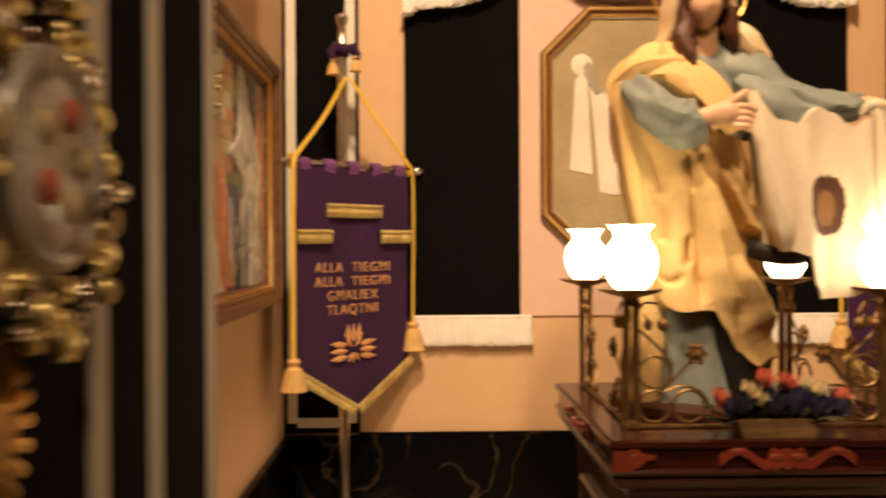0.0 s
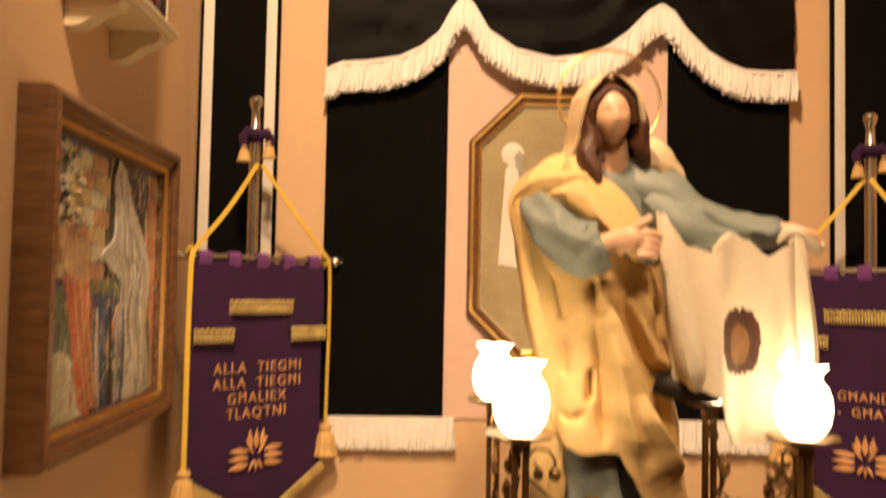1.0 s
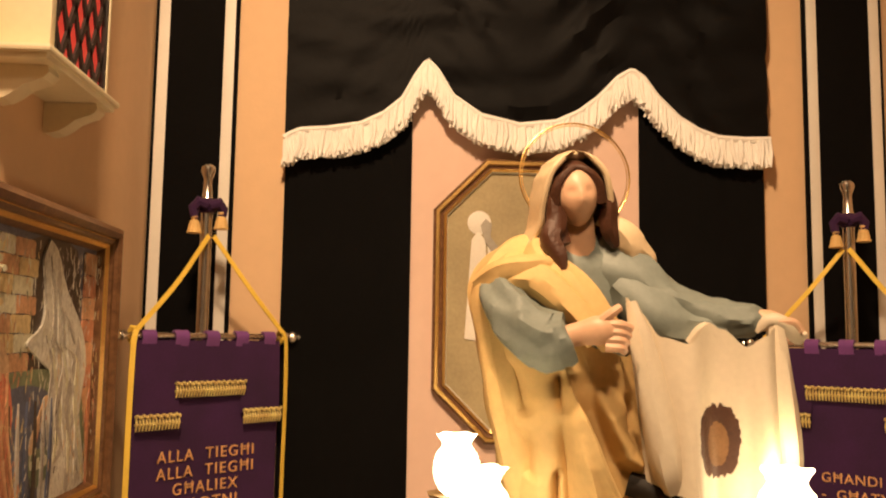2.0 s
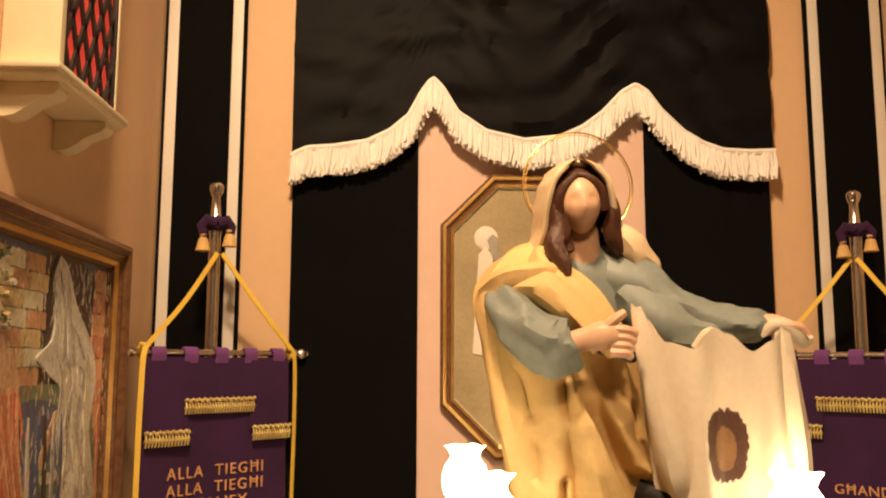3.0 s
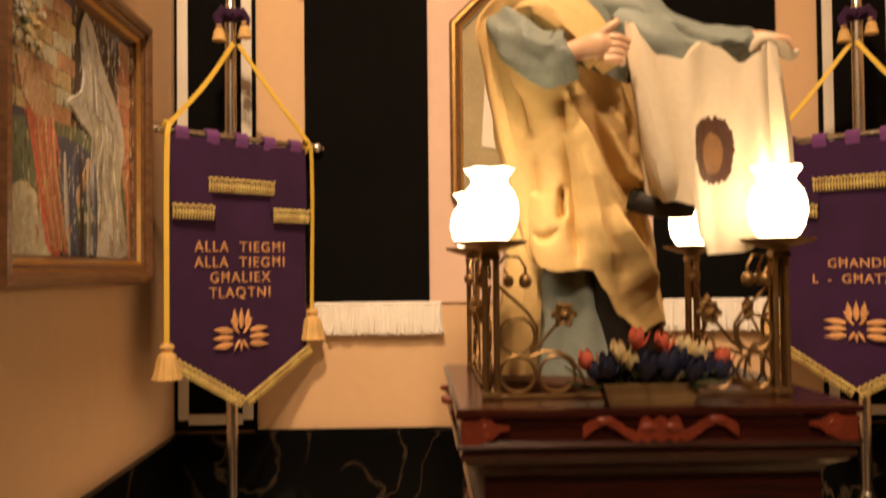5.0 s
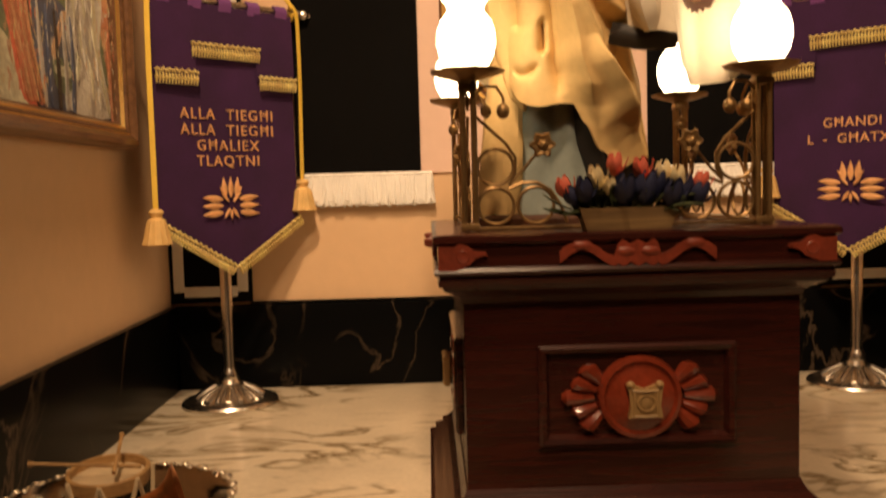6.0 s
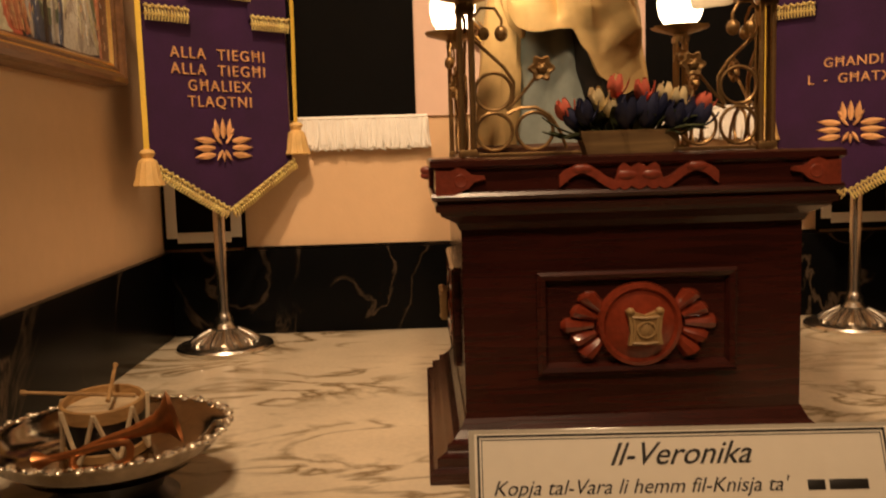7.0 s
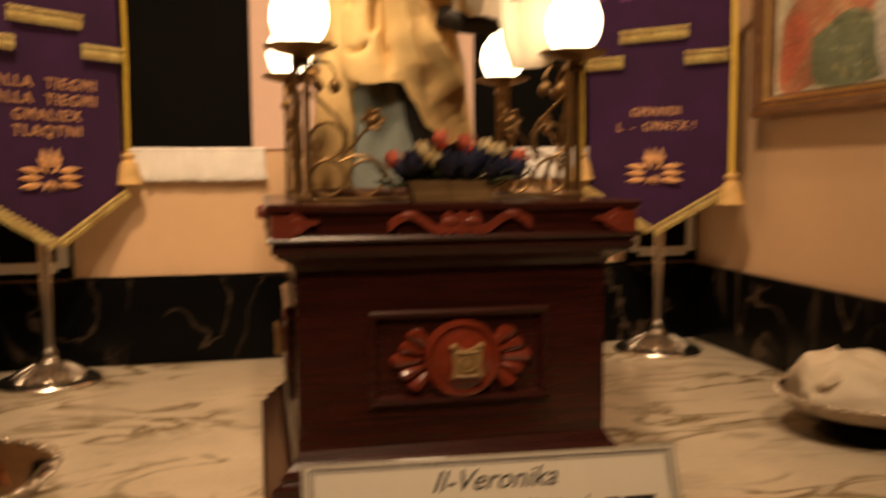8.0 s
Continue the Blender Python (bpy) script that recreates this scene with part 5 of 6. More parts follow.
def framed_picture(name, m, w, h, shapes, label, back):
    """A picture w by h metres; local x runs along the wall, -y looks into the room."""
    t = thing(name, label, "picture", (0, 0, 0), "pictures on the side walls")
    t.matrix_basis = m
    steps = [(0.0, 0.0), (0.0, -0.028), (0.003, -0.035), (0.009, -0.0365), (0.015, -0.033), (0.0165, -0.029), (0.018, -0.0295), (0.022, -0.0285), (0.024, -0.025), (0.0255, -0.0255), (0.029, -0.021), (0.032, -0.016), (0.034, -0.011)]
    mats = [WALNUT, WALNUT, OAK, WALNUT, WALNUT, GILT, WALNUT, WALNUT, GILT, GILT, WALNUT, WALNUT]
    for side in range(4):
        bm = bmesh.new()
        rows = []
        for i, y in steps:
            c = [(-w / 2 + i, y, -h / 2 + i), (w / 2 - i, y, -h / 2 + i), (w / 2 - i, y, h / 2 - i), (-w / 2 + i, y, h / 2 - i)]
            rows.append([c[side], c[(side + 1) % 4]])
        for k in range(len(rows) - 1):
            grid(bm, rows[k : k + 2], False, k)
        part("frame_side", bm, mats, t, "brown wooden moulding with gilt inner lip", smooth=False)
    iw, ih = w / 2 - 0.033, h / 2 - 0.033
    bm = boxes((-iw, iw, -0.012, -0.002, -ih, ih))
    part("canvas", bm, PAINTS[back], t, "painted canvas", smooth=False)
    for n, (colour, pts) in enumerate(shapes):
        bm = bmesh.new()
        y = -0.0124 - 0.00007 * n
        line = spline([(u * iw, 0, v * ih) for u, v in pts + pts[:1]], 4)[:-1]
        prism(bm, [(max(-iw, min(iw, p.x)), max(-ih, min(ih, p.z))) for p in line], y, -0.0121)
        part("painted_shape", bm, PAINTS[colour], t, "", smooth=False)
    # loose brush marks over the picture, a mesh for each colour
    rng = random.Random(len(shapes))
    marks = {}
    for k in range(640):
        u, v = rng.uniform(-0.97, 0.97), rng.uniform(-0.97, 0.97)
        under = back
        for colour, pts in shapes:
            us, vs = [p[0] for p in pts], [p[1] for p in pts]
            if min(us) < u < max(us) and min(vs) < v < max(vs):
                under = colour
        kin = {"stone": ("pale", "brick", "stone"), "pale": ("white", "stone", "skin"), "white": ("grey", "pale", "white"), "grey": ("white", "grey"), "dark": ("dark", "brick", "blue"), "rose": ("red", "brick", "skin"), "red": ("rose", "brick"), "blue": ("grey", "dark", "green"), "green": ("blue", "stone", "pale", "dark"), "brick": ("rose", "stone"), "skin": ("pale", "rose")}[under]
        bm = marks.setdefault(rng.choice(kin), bmesh.new())
        a, ln, wd = rng.uniform(-0.5, 0.5) + math.pi / 2, rng.uniform(0.003, 0.008), rng.uniform(0.0006, 0.0016)
        y = -0.0124 - 0.00007 * len(shapes) - 0.0002 - 0.0001 * (k % 3)
        c, s = math.cos(a), math.sin(a)
        x, z = max(-iw + 0.013, min(iw - 0.013, u * iw)), max(-ih + 0.013, min(ih - 0.013, v * ih))
        bm.faces.new([bm.verts.new((x + p * c - q * s, y, z + p * s + q * c)) for p, q in ((-ln, 0), (-ln * 0.4, -wd), (ln * 0.6, -wd * 0.8), (ln, 0), (ln * 0.4, wd), (-ln * 0.6, wd * 0.8))])
    for colour, bm in marks.items():
        tagged(part("brushwork", bm, PAINTS[colour], t, "", smooth=False), kind="stuff")
    return t


def block(u, v, a, b):
    return [(u, v), (u + a * 0.5, v + 0.004), (u + a, v), (u + a + 0.003, v + b * 0.5), (u + a, v + b), (u + a * 0.5, v + b + 0.004), (u, v + b), (u - 0.003, v + b * 0.5)]


west_shapes = [("dark", [(-0.12, -0.2), (-0.10, 0.95), (0.62, 0.95), (0.66, -0.2)])]
for r in range(7):
    for c in range(3):
        west_shapes.append((("stone", "pale", "brick")[(r * 2 + c) % 3], block(-0.88 + 0.27 * c + 0.06 * (r % 2), 0.0 + 0.135 * r, 0.255, 0.125)))
for r in range(9):
    west_shapes.append((("brick", "rose")[r % 2], block(0.76, -0.75 + 0.19 * r, 0.21, 0.18)))
figures = [("green", [(-0.95, -0.1), (-0.3, 0.0), (0.3, -0.05), (0.5, -0.4), (0.4, -0.9), (-0.6, -0.8), (-0.95, -0.6)]), ("blue", [(-0.55, -0.15), (-0.2, -0.1), (0.1, -0.25), (0.15, -0.7), (0.05, -0.98), (-0.45, -0.98), (-0.6, -0.5)]),
                ("pale", [(-0.98, -0.6), (-0.7, -0.5), (-0.45, -0.8), (-0.4, -0.98), (-0.98, -0.98)]), ("red", [(-0.68, 0.0), (-0.45, 0.06), (-0.36, -0.3), (-0.42, -0.7), (-0.30, -0.95), (-0.52, -0.97), (-0.6, -0.5)]), ("skin", [(-0.75, 0.34), (-0.62, 0.36), (-0.46, 0.2), (-0.40, 0.0), (-0.55, -0.05), (-0.7, 0.1)]),
                ("white", [(0.02, 0.98), (0.12, 0.90), (0.24, 0.62), (0.46, 0.30), (0.52, 0.0), (0.44, -0.4), (0.50, -0.98), (-0.02, -0.98), (0.04, -0.5), (0.10, -0.1), (-0.12, 0.10), (-0.22, 0.2), (-0.05, 0.34), (-0.02, 0.62), (-0.05, 0.82)]), ("rose", [(0.55, -0.3), (0.72, -0.2), (0.78, -0.6), (0.72, -0.98), (0.56, -0.95)]), ("grey", [(0.12, 0.88), (0.17, 0.6), (0.15, 0.3), (0.24, -0.1), (0.19, -0.1), (0.09, 0.25), (0.10, 0.6)]), ("grey", [(0.40, 0.25), (0.44, 0.05), (0.30, -0.25), (0.14, -0.40), (0.28, -0.18)]),
                ("grey", [(0.40, -0.1), (0.38, -0.4), (0.22, -0.65), (0.10, -0.72), (0.30, -0.42)]), ("grey", [(0.33, -0.5), (0.30, -0.95), (0.24, -0.95), (0.26, -0.65)]), ("skin", [(-0.02, -0.2), (0.02, -0.22), (-0.10, -0.5), (-0.16, -0.62), (-0.18, -0.52)]), ("green", [(-0.2, -0.62), (0.0, -0.58), (0.02, -0.8), (-0.15, -0.85)]), ("pale", [(-0.18, -0.66), (0.0, -0.64), (0.0, -0.72), (-0.16, -0.72)])]
for k in range(9):
    a, b = k / 8, math.sin(k * 2.4) * 0.05
    figures.append((("grey", "pale", "white")[k * 2 % 3], [(-0.02 + 0.30 * a, 0.26 - 0.12 * a), (0.05 + 0.30 * a + b, 0.02 + b), (0.00 + 0.36 * a - b, -0.35), (0.03 + 0.43 * a + b, -0.60 - 0.3 * a), (0.05 + 0.43 * a + b, -0.62 - 0.3 * a), (0.05 + 0.36 * a - b, -0.37), (0.09 + 0.30 * a + b, 0.0 + b)]))
for k in range(5):
    figures.append((("grey", "white")[k % 2], [(0.02 + 0.035 * k, 0.86 - 0.10 * k), (0.06 + 0.05 * k, 0.5 - 0.04 * k), (0.05 + 0.07 * k, 0.20), (0.07 + 0.07 * k, 0.20), (0.085 + 0.05 * k, 0.5 - 0.04 * k)]))
for k in range(6):
    figures.append((("dark", "grey", "blue")[k % 3], [(-0.40 + 0.09 * k, -0.22), (-0.42 + 0.09 * k, -0.6), (-0.40 + 0.08 * k, -0.96), (-0.375 + 0.08 * k, -0.96), (-0.39 + 0.09 * k, -0.6)]))
    figures.append((("rose", "brick")[k % 2], [(-0.63 + 0.04 * k, 0.0), (-0.58 + 0.03 * k, -0.45), (-0.50 + 0.03 * k, -0.92), (-0.485 + 0.03 * k, -0.92), (-0.56 + 0.03 * k, -0.45)]))
for colour, pts in figures:
    west_shapes.append((colour, [(max(-0.97, min(0.97, u * 1.3 + 0.10 + 0.075 * (1 - v))), v) for u, v in pts]))
for k in range(60):
    rng = random.Random(k)
    u, v = rng.uniform(-0.94, -0.55), rng.uniform(0.4, 0.93)
    s = rng.uniform(0.02, 0.042)
    west_shapes.append((("pale", "green", "stone", "white")[k % 4], [(u - s, v), (u, v + s * 0.8), (u + s, v), (u, v - s * 0.8)]))
east_shapes = [("pale", [(-0.9, 0.9), (-0.2, 0.9), (-0.1, 0.2), (-0.9, 0.3)]), ("rose", [(-0.92, -0.25), (-0.6, 0.1), (-0.2, 0.2), (0.0, -0.1), (-0.15, -0.6), (-0.6, -0.95), (-0.95, -0.95)]), ("brick", [(-0.6, 0.8), (-0.52, 0.8), (-0.15, -0.7), (-0.26, -0.74)]),
               ("red", [(-0.9, -0.3), (-0.7, -0.2), (-0.66, -0.6), (-0.9, -0.9)]), ("green", [(-0.6, -0.5), (-0.2, -0.3), (0.1, -0.6), (0.05, -0.95), (-0.55, -0.95)]), ("dark", [(-0.85, 0.1), (-0.72, 0.25), (-0.6, 0.1), (-0.7, -0.05)]), ("white", [(-0.02, 0.3), (0.3, 0.5), (0.6, 0.2), (0.5, -0.5), (0.6, -0.95), (0.05, -0.95)]), ("grey", [(0.2, 0.3), (0.26, 0.0), (0.2, -0.6), (0.28, -0.6), (0.36, 0.0)]),
               ("stone", [(0.62, 0.9), (0.95, 0.9), (0.95, -0.9), (0.66, -0.9)]), ("blue", [(-0.3, 0.9), (0.5, 0.9), (0.3, 0.6), (-0.2, 0.55)])]
framed_picture("framed_picture", Matrix.Translation((-0.5995, 1.0335, 0.5605)) @ Matrix.Rotation(radians(90), 4, "Z"), 0.427, 0.352, west_shapes, "painted draped shapes before a stone arch in wooden frame", "blue")
framed_picture("framed_picture", Matrix.Translation((0.6045, 0.995, 0.560)) @ Matrix.Rotation(radians(-90), 4, "Z"), 0.510, 0.350, east_shapes, "painted scene of rose and white shapes in a wooden frame", "pale")

# Cream balcony window with a red and black lattice, high on the side wall
CREAM = mat("cream_paint", (0.88, 0.79, 0.56), 0.45, vary=0.06, scale=30, bump=0.1, bump_scale=120)
RED_GLASS = mat("red_glass", (0.85, 0.08, 0.05), 0.3, vary=0.12, scale=60)
# weak emission added to brighten the red panes; no lamp stands behind them
RED_GLASS.node_tree.nodes["Principled BSDF"].inputs["Emission Color"].default_value = (0.9, 0.07, 0.04, 1)
RED_GLASS.node_tree.nodes["Principled BSDF"].inputs["Emission Strength"].default_value = 0.55
IRON = mat("black_lattice", (0.018, 0.012, 0.012), 0.5, vary=0.2, scale=60)


def balcony_window():
    x0, x1, y0, y1, z0, z1 = -0.5995, -0.543, 0.915, 1.086, 0.866, 1.24
    t = thing("balcony_window", "cream box window with red panes behind black lattice", "window", (x0, (y0 + y1) / 2, z0))
    o = Vector((x0, (y0 + y1) / 2, z0))

    def B(name, *rows, m=CREAM, bevel=0.0015, label=""):
        bm = boxes(*rows, bevel=bevel)
        bmesh.ops.translate(bm, vec=-o, verts=bm.verts)
        return part(name, bm, m, t, label)

    B("side_panel", (x0, x1, y0, y0 + 0.012, z0, z1))
    B("side_panel", (x0, x1, y1 - 0.006, y1, z0, z1))
    B("back_panel", (x0, x0 + 0.004, y0 + 0.0125, y1 - 0.0065, z0, z1), m=IRON)
    B("sill", (x0, x1 + 0.006, y0 - 0.020, y1 + 0.008, z0 - 0.014, z0 - 0.001), label="projecting cream sill")
    B("sill_lip", (x0, x1 + 0.011, y0 - 0.026, y1 + 0.013, z0 - 0.008, z0 - 0.0012), bevel=0.003)
    B("red_pane", (x1 - 0.010, x1 - 0.008, y0 + 0.0125, y1 - 0.0065, z0, z1), m=RED_GLASS, label="red glass pane with a faint added glow")
    clip0, clip1 = y0 + 0.013, y1 - 0.0065
    for sgn in (-1, 1):
        for k in range(-14, 15):
            pts = []
            c = (y0 + y1) / 2 + k * 0.0335
            for z in (z0 + i * 0.004 for i in range(int((z1 - z0) / 0.004) + 1)):
                y = c + sgn * (z - z0 - 0.1) * 0.52
                if clip0 <= y <= clip1:
                    pts.append((x1 - 0.004, y, z))
            if len(pts) > 2:
                bm = bmesh.new()
                strip(bm, [pts[0], pts[-1]], 0.0085, (0, 1, 0), 0.0015)
                bmesh.ops.translate(bm, vec=-o, verts=bm.verts)
                part("lattice_bar", bm, IRON, t, "black lattice bar")
    B("lattice_frame", (x1 - 0.007, x1 - 0.001, clip0, clip0 + 0.006, z0, z1), (x1 - 0.007, x1 - 0.001, clip1 - 0.006, clip1, z0, z1), (x1 - 0.007, x1 - 0.001, clip0 + 0.0062, clip1 - 0.0062, z0, z0 + 0.008), m=IRON, bevel=0.0006)
    for y in (y0 + 0.004, y1 - 0.030):
        bm = bmesh.new()
        prof = [(0.0, 0.0), (0.056, 0.0), (0.0575, -0.006), (0.052, -0.012), (0.044, -0.015), (0.034, -0.019), (0.026, -0.026), (0.016, -0.032), (0.006, -0.034), (0.0, -0.033)]
        prism(bm, [(x, z) for x, z in prof], 0, 0.026)
        bmesh.ops.translate(bm, vec=Vector((x0, y - 0.004, z0 - 0.0145)) - o, verts=bm.verts)
        part("corbel", bm, CREAM, t, "cream curved corbel", smooth=False)


balcony_window()


# Card before the pedestal
PLASTIC = mat("clear_edge", (0.50, 0.46, 0.38), 0.12, vary=0.05, scale=40, coat=0.8)
INK = mat("black_ink", (0.02, 0.018, 0.016), 0.4, vary=0.2, scale=80)


LAMINATE = mat("laminated_paper", (0.90, 0.84, 0.72), 0.4, vary=0.04, scale=20, bump=0.5, bump_scale=28, coat=1.0)
lb = LAMINATE.node_tree.nodes["Principled BSDF"]
lb.inputs["Coat Roughness"].default_value = 0.06
LAMINATE.node_tree.links.new(LAMINATE.node_tree.nodes["Bump"].outputs[0], lb.inputs["Coat Normal"])


def title_card():
    m = Matrix.Translation((-0.002, 0.628, 0.001)) @ Matrix.Rotation(radians(-2.7), 4, "Z") @ Matrix.Rotation(radians(-24), 4, "X")
    t = thing("title_card", "laminated cream title card with black script leaning before the pedestal", "card", (0, 0, 0))
    t.matrix_basis = m
    w, h = 0.151, 0.0905
    part("plastic", boxes((-w, w, 0, 0.0012, 0, h), bevel=0.0004), PLASTIC, t, "clear laminate edge")
    part("paper", boxes((-w + 0.004, w - 0.004, -0.0004, 0.0002, 0.004, h - 0.003)), LAMINATE, t, "cream laminated paper", smooth=False)
    for inset, wd in ((0.006, 0.0016), (0.0090, 0.0006)):
        a, b = w - inset, h - inset + 0.002
        for rows in ((-a, a, -0.00075, -0.00045, b - wd, b), (-a, -a + wd, -0.00075, -0.00045, 0.007, b - wd), (a - wd, a, -0.00075, -0.00045, 0.007, b - wd)):
            part("border_line", boxes(rows), INK, t, smooth=False)
    letters(t, "Il-Veronika", 0.0225, Matrix.Translation((-0.002, -0.0006, h - 0.0265)), INK, depth=0.0002, shear=0.45, label="black script title", bold=0.0001)
    letters(t, "Kopja tal-Vara li hemm fil-Knisja ta'", 0.0145, Matrix.Translation((-0.135, -0.0006, h - 0.046)), INK, depth=0.0002, shear=0.35, align="LEFT", label="black script line", bold=0.0)
    letters(t, "minn", 0.0145, Matrix.Translation((-0.052, -0.0006, h - 0.064)), INK, depth=0.0002, shear=0.35, align="LEFT", label="black script word")
    letters(t, "1880.", 0.0145, Matrix.Translation((0.077, -0.0006, h - 0.064)), INK, depth=0.0002, shear=0.35, align="LEFT", label="black script year")
    for x0, x1, z in ((0.086, 0.098, h - 0.046), (0.101, 0.128, h - 0.046), (-0.134, -0.106, h - 0.064), (-0.101, -0.060, h - 0.064), (-0.018, 0.012, h - 0.064), (0.016, 0.060, h - 0.064), (0.064, 0.075, h - 0.064)):
        part("text_bar", boxes((x0, x1, -0.0008, -0.00045, z, z + 0.007), bevel=0.0001), INK, t)


title_card()


# Silver dishes with miniatures
DISH = mat("tarnished_silver", (0.30, 0.24, 0.18), 0.14, 1.0, vary=0.25, scale=40)
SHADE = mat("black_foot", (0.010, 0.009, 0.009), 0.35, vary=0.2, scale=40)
DRUMWOOD = wood("drum_wood", (0.34, 0.19, 0.07), (0.58, 0.37, 0.16), 0.5, (20, 20, 60), 0.0)
ROPE = mat("cream_cord", (0.66, 0.53, 0.34), 0.8, vary=0.2, scale=200, bump=0.6, bump_scale=700)
COPPER = mat("copper", (0.62, 0.26, 0.10), 0.28, 0.9, vary=0.2, scale=60)
SHELL = mat("white_shell_cloth", (0.78, 0.68, 0.52), 0.6, vary=0.1, scale=60, bump=0.3, bump_scale=120)


RIM = mat("bright_silver_rim", (0.88, 0.80, 0.66), 0.25, 0.8, vary=0.1, scale=60)


def dish(place, lift, label):
    t = thing("silver_dish", label, "dish", place, "dishes on the counter")
    bm = bmesh.new()
    lathe(bm, [(0.0, 0.0), (0.052, 0.0), (0.055, 0.003), (0.050, 0.007), (0.042, 0.012), (0.046, 0.016 + lift), (0.068, 0.0225 + lift), (0.0, 0.0225 + lift)], 36)
    part("foot", bm, SHADE, t, "black round foot")
    tip = Matrix.Translation((0, 0, 0.023 + lift)) @ Matrix.Scale(0.92, 4)
    bm = bmesh.new()
    lathe(bm, [(0.0, 0.0), (0.05, 0.001), (0.075, 0.007), (0.092, 0.018), (0.096, 0.026), (0.106, 0.0315), (0.108, 0.030), (0.100, 0.0235), (0.097, 0.0165), (0.079, 0.004), (0.052, -0.0016), (0.0, -0.002)], 56, m=tip)
    bowl = part("bowl", bm, DISH, t, "dark shining silver bowl")
    for k in range(88):
        a = 2 * math.pi * k / 88
        bm = bmesh.new()
        r = 0.1075 + 0.0016 * math.sin(k * 2.7)
        c = tip @ Vector((r * math.cos(a), r * math.sin(a), 0.031 + 0.0008 * math.sin(k * 1.9)))
        ball(bm, c, 0.0027 + 0.0011 * math.sin(k * 4.1), 8, 0, (1.25 + 0.35 * math.sin(k * 3.3), 1.25 + 0.35 * math.cos(k * 2.3), 0.75))
        part("rim_bead", bm, RIM, bowl)
    return t


DL = Vector((-0.449, 0.778, 0.0))
dish(tuple(DL), 0.010, "footed silver dish with a beaded rim on the marble")
DR = Vector((0.502, 0.875, 0.0))
dish(tuple(DR), 0.0, "footed silver dish with a beaded rim holding a white shape")


def toy_drum():
    t = thing("toy_drum", "miniature wooden drum with cord and two sticks in a dish", "drum", tuple(DL + Vector((-0.012, 0.030, 0.0235))))
    tip = Matrix.Rotation(radians(6), 4, "X") @ Matrix.Translation((0, 0, 0.004)) @ Matrix.Scale(0.95, 4)
    bm = bmesh.new()
    lathe(bm, [(0.033, 0.016), (0.0345, 0.018), (0.0345, 0.046), (0.033, 0.049), (0.0315, 0.049)], 32, m=tip)
    part("shell", bm, SHADE, t, "dark drum shell")
    for z0, z1 in ((0.0075, 0.018), (0.044, 0.058)):
        bm = bmesh.new()
        lathe(bm, [(0.034, z0), (0.0365, z0 + 0.001), (0.0370, z1 - 0.001), (0.0355, z1), (0.0335, z1 - 0.0005), (0.0335, z0)], 36, m=tip)
        part("hoop", bm, DRUMWOOD, t, "light wooden hoop")
    bm = bmesh.new()
    lathe(bm, [(0.0, 0.0495), (0.0335, 0.0495), (0.0335, 0.048), (0.0, 0.048)], 32, m=tip)
    part("drumhead", bm, ROPE, t, "cream drumhead")
    for k in range(7):
        a0, a1 = 2 * math.pi * (k + 0.4) / 7, 2 * math.pi * (k + 0.9) / 7
        for a, b in ((a0, a1), (a0, 2 * a0 - a1)):
            bm = bmesh.new()
            tube(bm, [tip @ Vector((0.0385 * math.cos(a), 0.0385 * math.sin(a), 0.056)), tip @ Vector((0.0372 * math.cos((a + b) / 2), 0.0372 * math.sin((a + b) / 2), 0.03)), tip @ Vector((0.0385 * math.cos(b), 0.0385 * math.sin(b), 0.011))], 0.0021, 6)
            part("cord", bm, ROPE, t)
    for p, q in (((-0.062, -0.022, 0.070), (0.030, -0.010, 0.061)), ((0.004, 0.020, 0.082), (0.012, -0.026, 0.061))):
        bm = bmesh.new()
        p, q = Vector(p), Vector(q)
        tube(bm, [p, p.lerp(q, 0.03), p.lerp(q, 0.06), p.lerp(q, 0.5), q], [0.0022, 0.0027, 0.0015, 0.0017, 0.0020], 8)
        part("drumstick", bm, DRUMWOOD, t, "light wooden drumstick")


toy_drum()


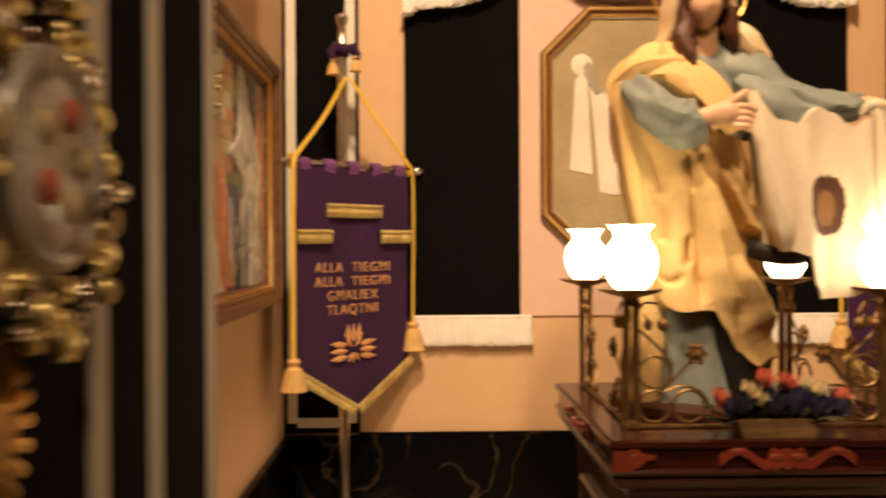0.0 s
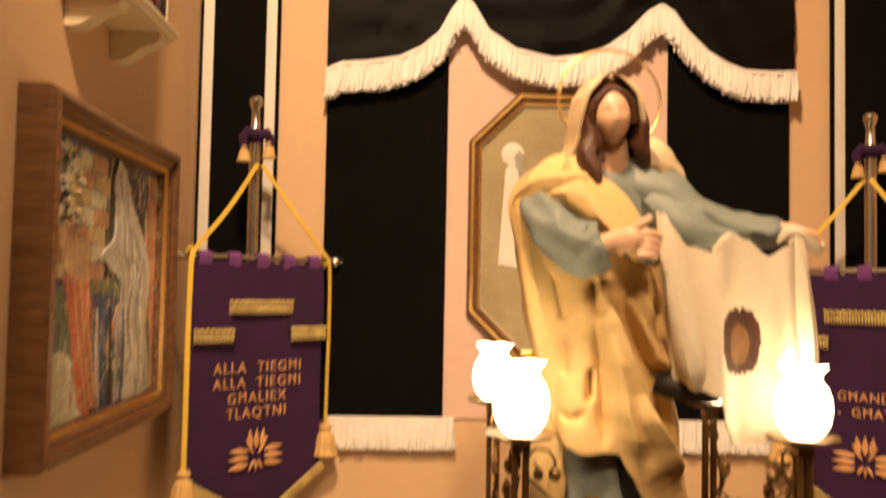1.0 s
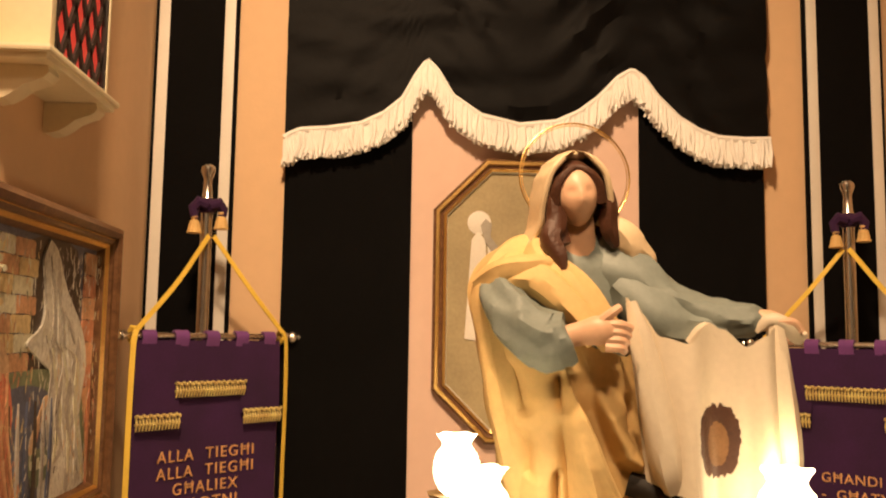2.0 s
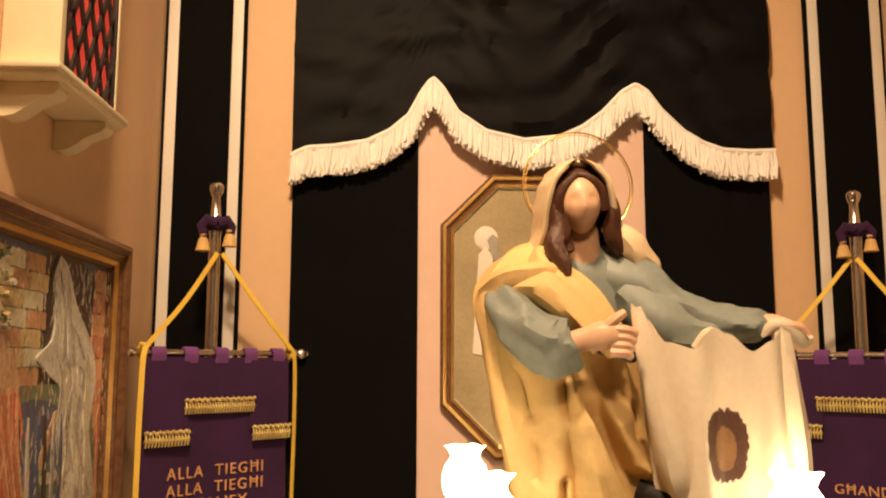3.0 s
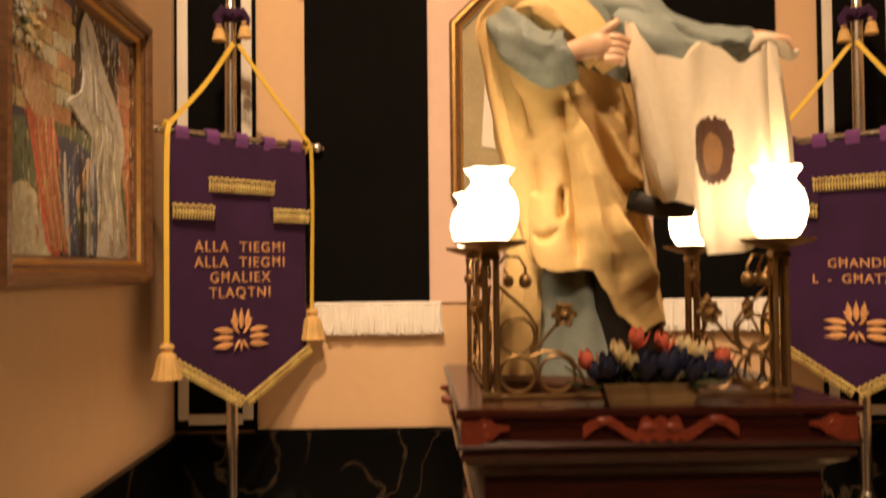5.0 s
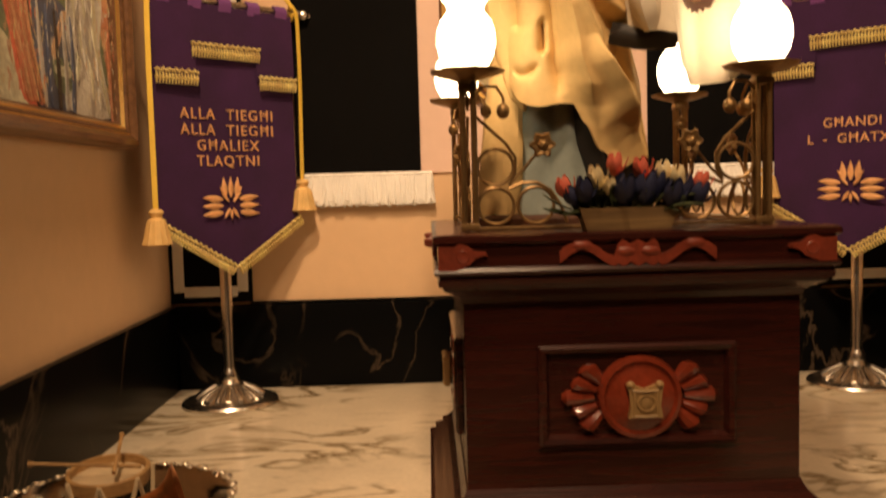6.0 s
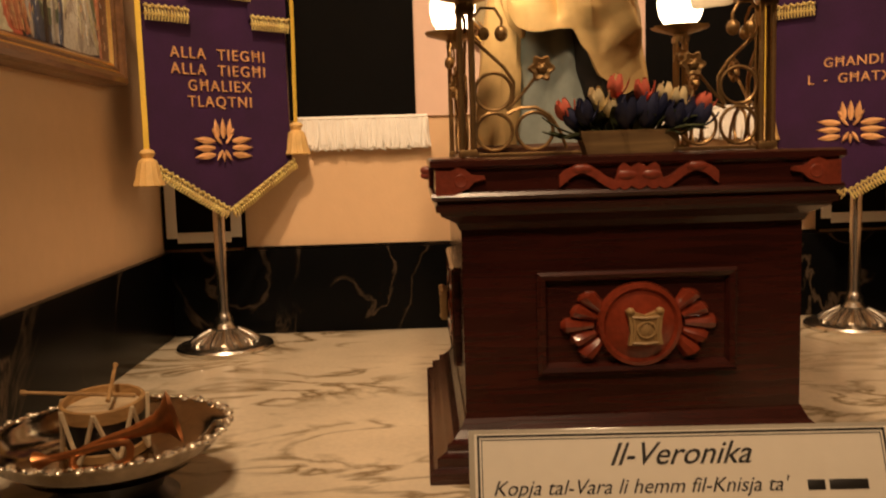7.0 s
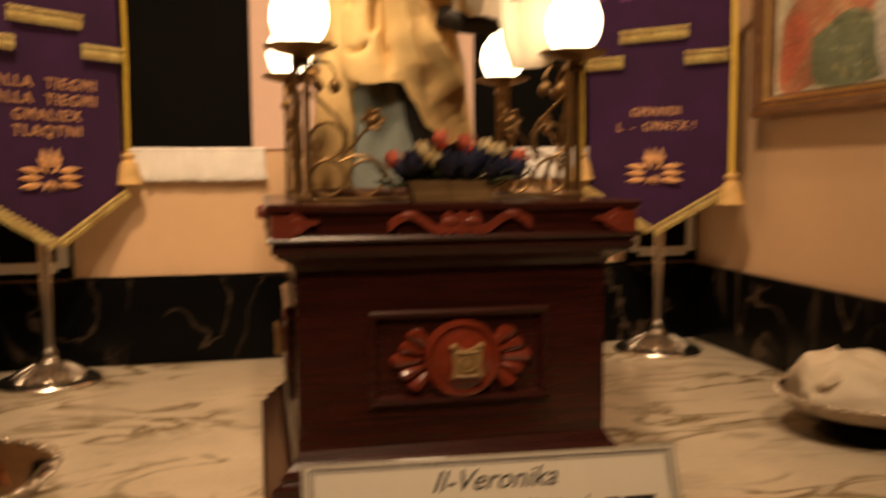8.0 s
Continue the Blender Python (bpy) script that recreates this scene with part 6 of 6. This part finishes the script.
def toy_trumpet():
    t = thing("toy_trumpet", "miniature copper trumpet lying in a silver dish", "trumpet", tuple(DL + Vector((-0.002, -0.030, 0.045))))
    bm = bmesh.new()
    line = spline([(-0.046, -0.006, 0.003), (-0.022, -0.007, 0.007), (0.020, -0.004, 0.013), (0.030, -0.002, 0.010), (0.030, -0.004, 0.001), (0.018, -0.006, -0.004), (-0.014, -0.009, -0.007), (-0.024, -0.009, -0.002), (-0.020, -0.006, 0.006), (0.004, -0.001, 0.0135), (0.030, 0.004, 0.018), (0.044, 0.007, 0.021)], 6)
    line = [Vector((p.x * 0.80 + 0.006, p.y, p.z * 1.05 + 0.002)) for p in line]
    n = len(line)
    tube(bm, line, [0.0032 if i < n * 0.8 else 0.0032 + 0.004 * (i / n - 0.8) / 0.2 for i in range(n)], 10)
    part("tubing", bm, COPPER, t, "copper tubing")
    d = (line[-1] - line[-4]).normalized()
    bm = bmesh.new()
    lathe(bm, [(0.0065, 0.0), (0.008, 0.008), (0.0125, 0.016), (0.021, 0.022), (0.0225, 0.0235), (0.020, 0.0225), (0.010, 0.014), (0.005, 0.0)], 28, m=Matrix.Translation(line[-1]) @ d.to_track_quat("Z", "Y").to_matrix().to_4x4())
    part("bell", bm, COPPER, t, "flared copper bell")
    bm = bmesh.new()
    lathe(bm, [(0.003, 0.0), (0.004, 0.004), (0.0075, 0.011), (0.0085, 0.013), (0.006, 0.012), (0.0, 0.005)], 18, m=Matrix.Translation(line[0]) @ (line[0] - line[3]).normalized().to_track_quat("Z", "Y").to_matrix().to_4x4())
    part("mouthpiece", bm, COPPER, t, "copper mouthpiece")


toy_trumpet()


def white_shape():
    bm = bmesh.new()
    rows = []
    for j in range(26):
        s = j / 25
        row = []
        for i in range(49):
            a = 2 * math.pi * i / 48
            r = 0.082 * math.cos(s * 1.45) ** 0.8
            f = 1 + 0.12 * fold(a * 0.8, s * 0.3, 61) + 0.10 * math.cos(a - 2.6) * s
            row.append((r * f * math.cos(a) - 0.03 * s, r * f * math.sin(a), 0.024 + 0.064 * math.sin(s * 1.5) * (1 + 0.18 * noise.noise((a * 2, s * 4, 7)))))
        rows.append(row)
    grid(bm, rows, True, 0, True)
    limb(bm, [(-0.050, -0.02, 0.062, 0.010), (-0.068, -0.03, 0.068, 0.010), (-0.082, -0.034, 0.064, 0.008), (-0.086, -0.034, 0.060, 0.003)], 0, 12, 0.1)
    ob = part("folded_cloth", bm, SHELL)
    ob.location = DR + Vector((0, 0, 0.010))
    tagged(ob, "crumpled white cloth heaped in a silver dish", "cloth")


white_shape()


# Silver ornament and medal hung on the black pier
def hung_ornament():
    t = thing("hung_ornament", "round silver-gilt ornament with beaded rim hung on black cloth", "ornament", (-0.4775, 0.236, 0.500))
    turn = Matrix.Rotation(radians(90), 4, "Y")
    bm = bmesh.new()
    lathe(bm, [(0.0, 0.008), (0.020, 0.0095), (0.030, 0.006), (0.034, 0.009), (0.037, 0.008), (0.039, 0.003), (0.046, -0.0035), (0.0, -0.0045)], 40, m=turn)
    part("boss", bm, mat("enamel", (0.78, 0.70, 0.55), 0.25, 0.0, vary=0.7, scale=110), t, "mottled pale enamel boss")
    BEAD = mat("pale_gilt", (0.95, 0.76, 0.36), 0.42, 0.75, vary=0.2, scale=80)
    rng = random.Random(9)
    for k in range(64):
        a, r = 2 * math.pi * k / 64 * 3 + rng.uniform(-0.1, 0.1), 0.040 + 0.024 * (k / 63) + rng.uniform(-0.003, 0.003)
        bm = bmesh.new()
        size = rng.uniform(0.0038, 0.0068)
        ball(bm, (rng.uniform(0.0, 0.006), r * math.cos(a), r * math.sin(a)), size, 8, 0, (0.8, rng.uniform(0.7, 1.4), rng.uniform(0.7, 1.2)))
        part("bead", bm, BEAD if k % 3 else SILVER, t)
    for k in range(5):
        a = 2 * math.pi * k / 5
        bm = bmesh.new()
        ball(bm, (0.010, 0.016 * math.cos(a), 0.016 * math.sin(a)), 0.006, 10, 0, (0.5, 1, 1))
        part("enamel_spot", bm, PETALS["coral"] if k % 2 else PETALS["cream"], t)


hung_ornament()


def sun_medal():
    t = thing("sun_medal", "small gilt sunburst medal hung on black cloth", "medal", (-0.4795, 0.203, 0.416))
    bm = bmesh.new()
    lathe(bm, [(0.0, 0.006), (0.010, 0.006), (0.013, 0.002), (0.013, -0.003), (0.0, -0.003)], 24, m=Matrix.Rotation(radians(90), 4, "Y"))
    part("disc", bm, GILT, t)
    for k in range(20):
        a = 2 * math.pi * k / 20
        bm = bmesh.new()
        tube(bm, [(0.0, 0.012 * math.cos(a), 0.012 * math.sin(a)), (0.001, 0.026 * math.cos(a), 0.026 * math.sin(a)), (0.0, 0.030 * math.cos(a), 0.030 * math.sin(a))], [0.0015, 0.0028, 0.001], 6)
        part("ray", bm, GILT, t)


sun_medal()
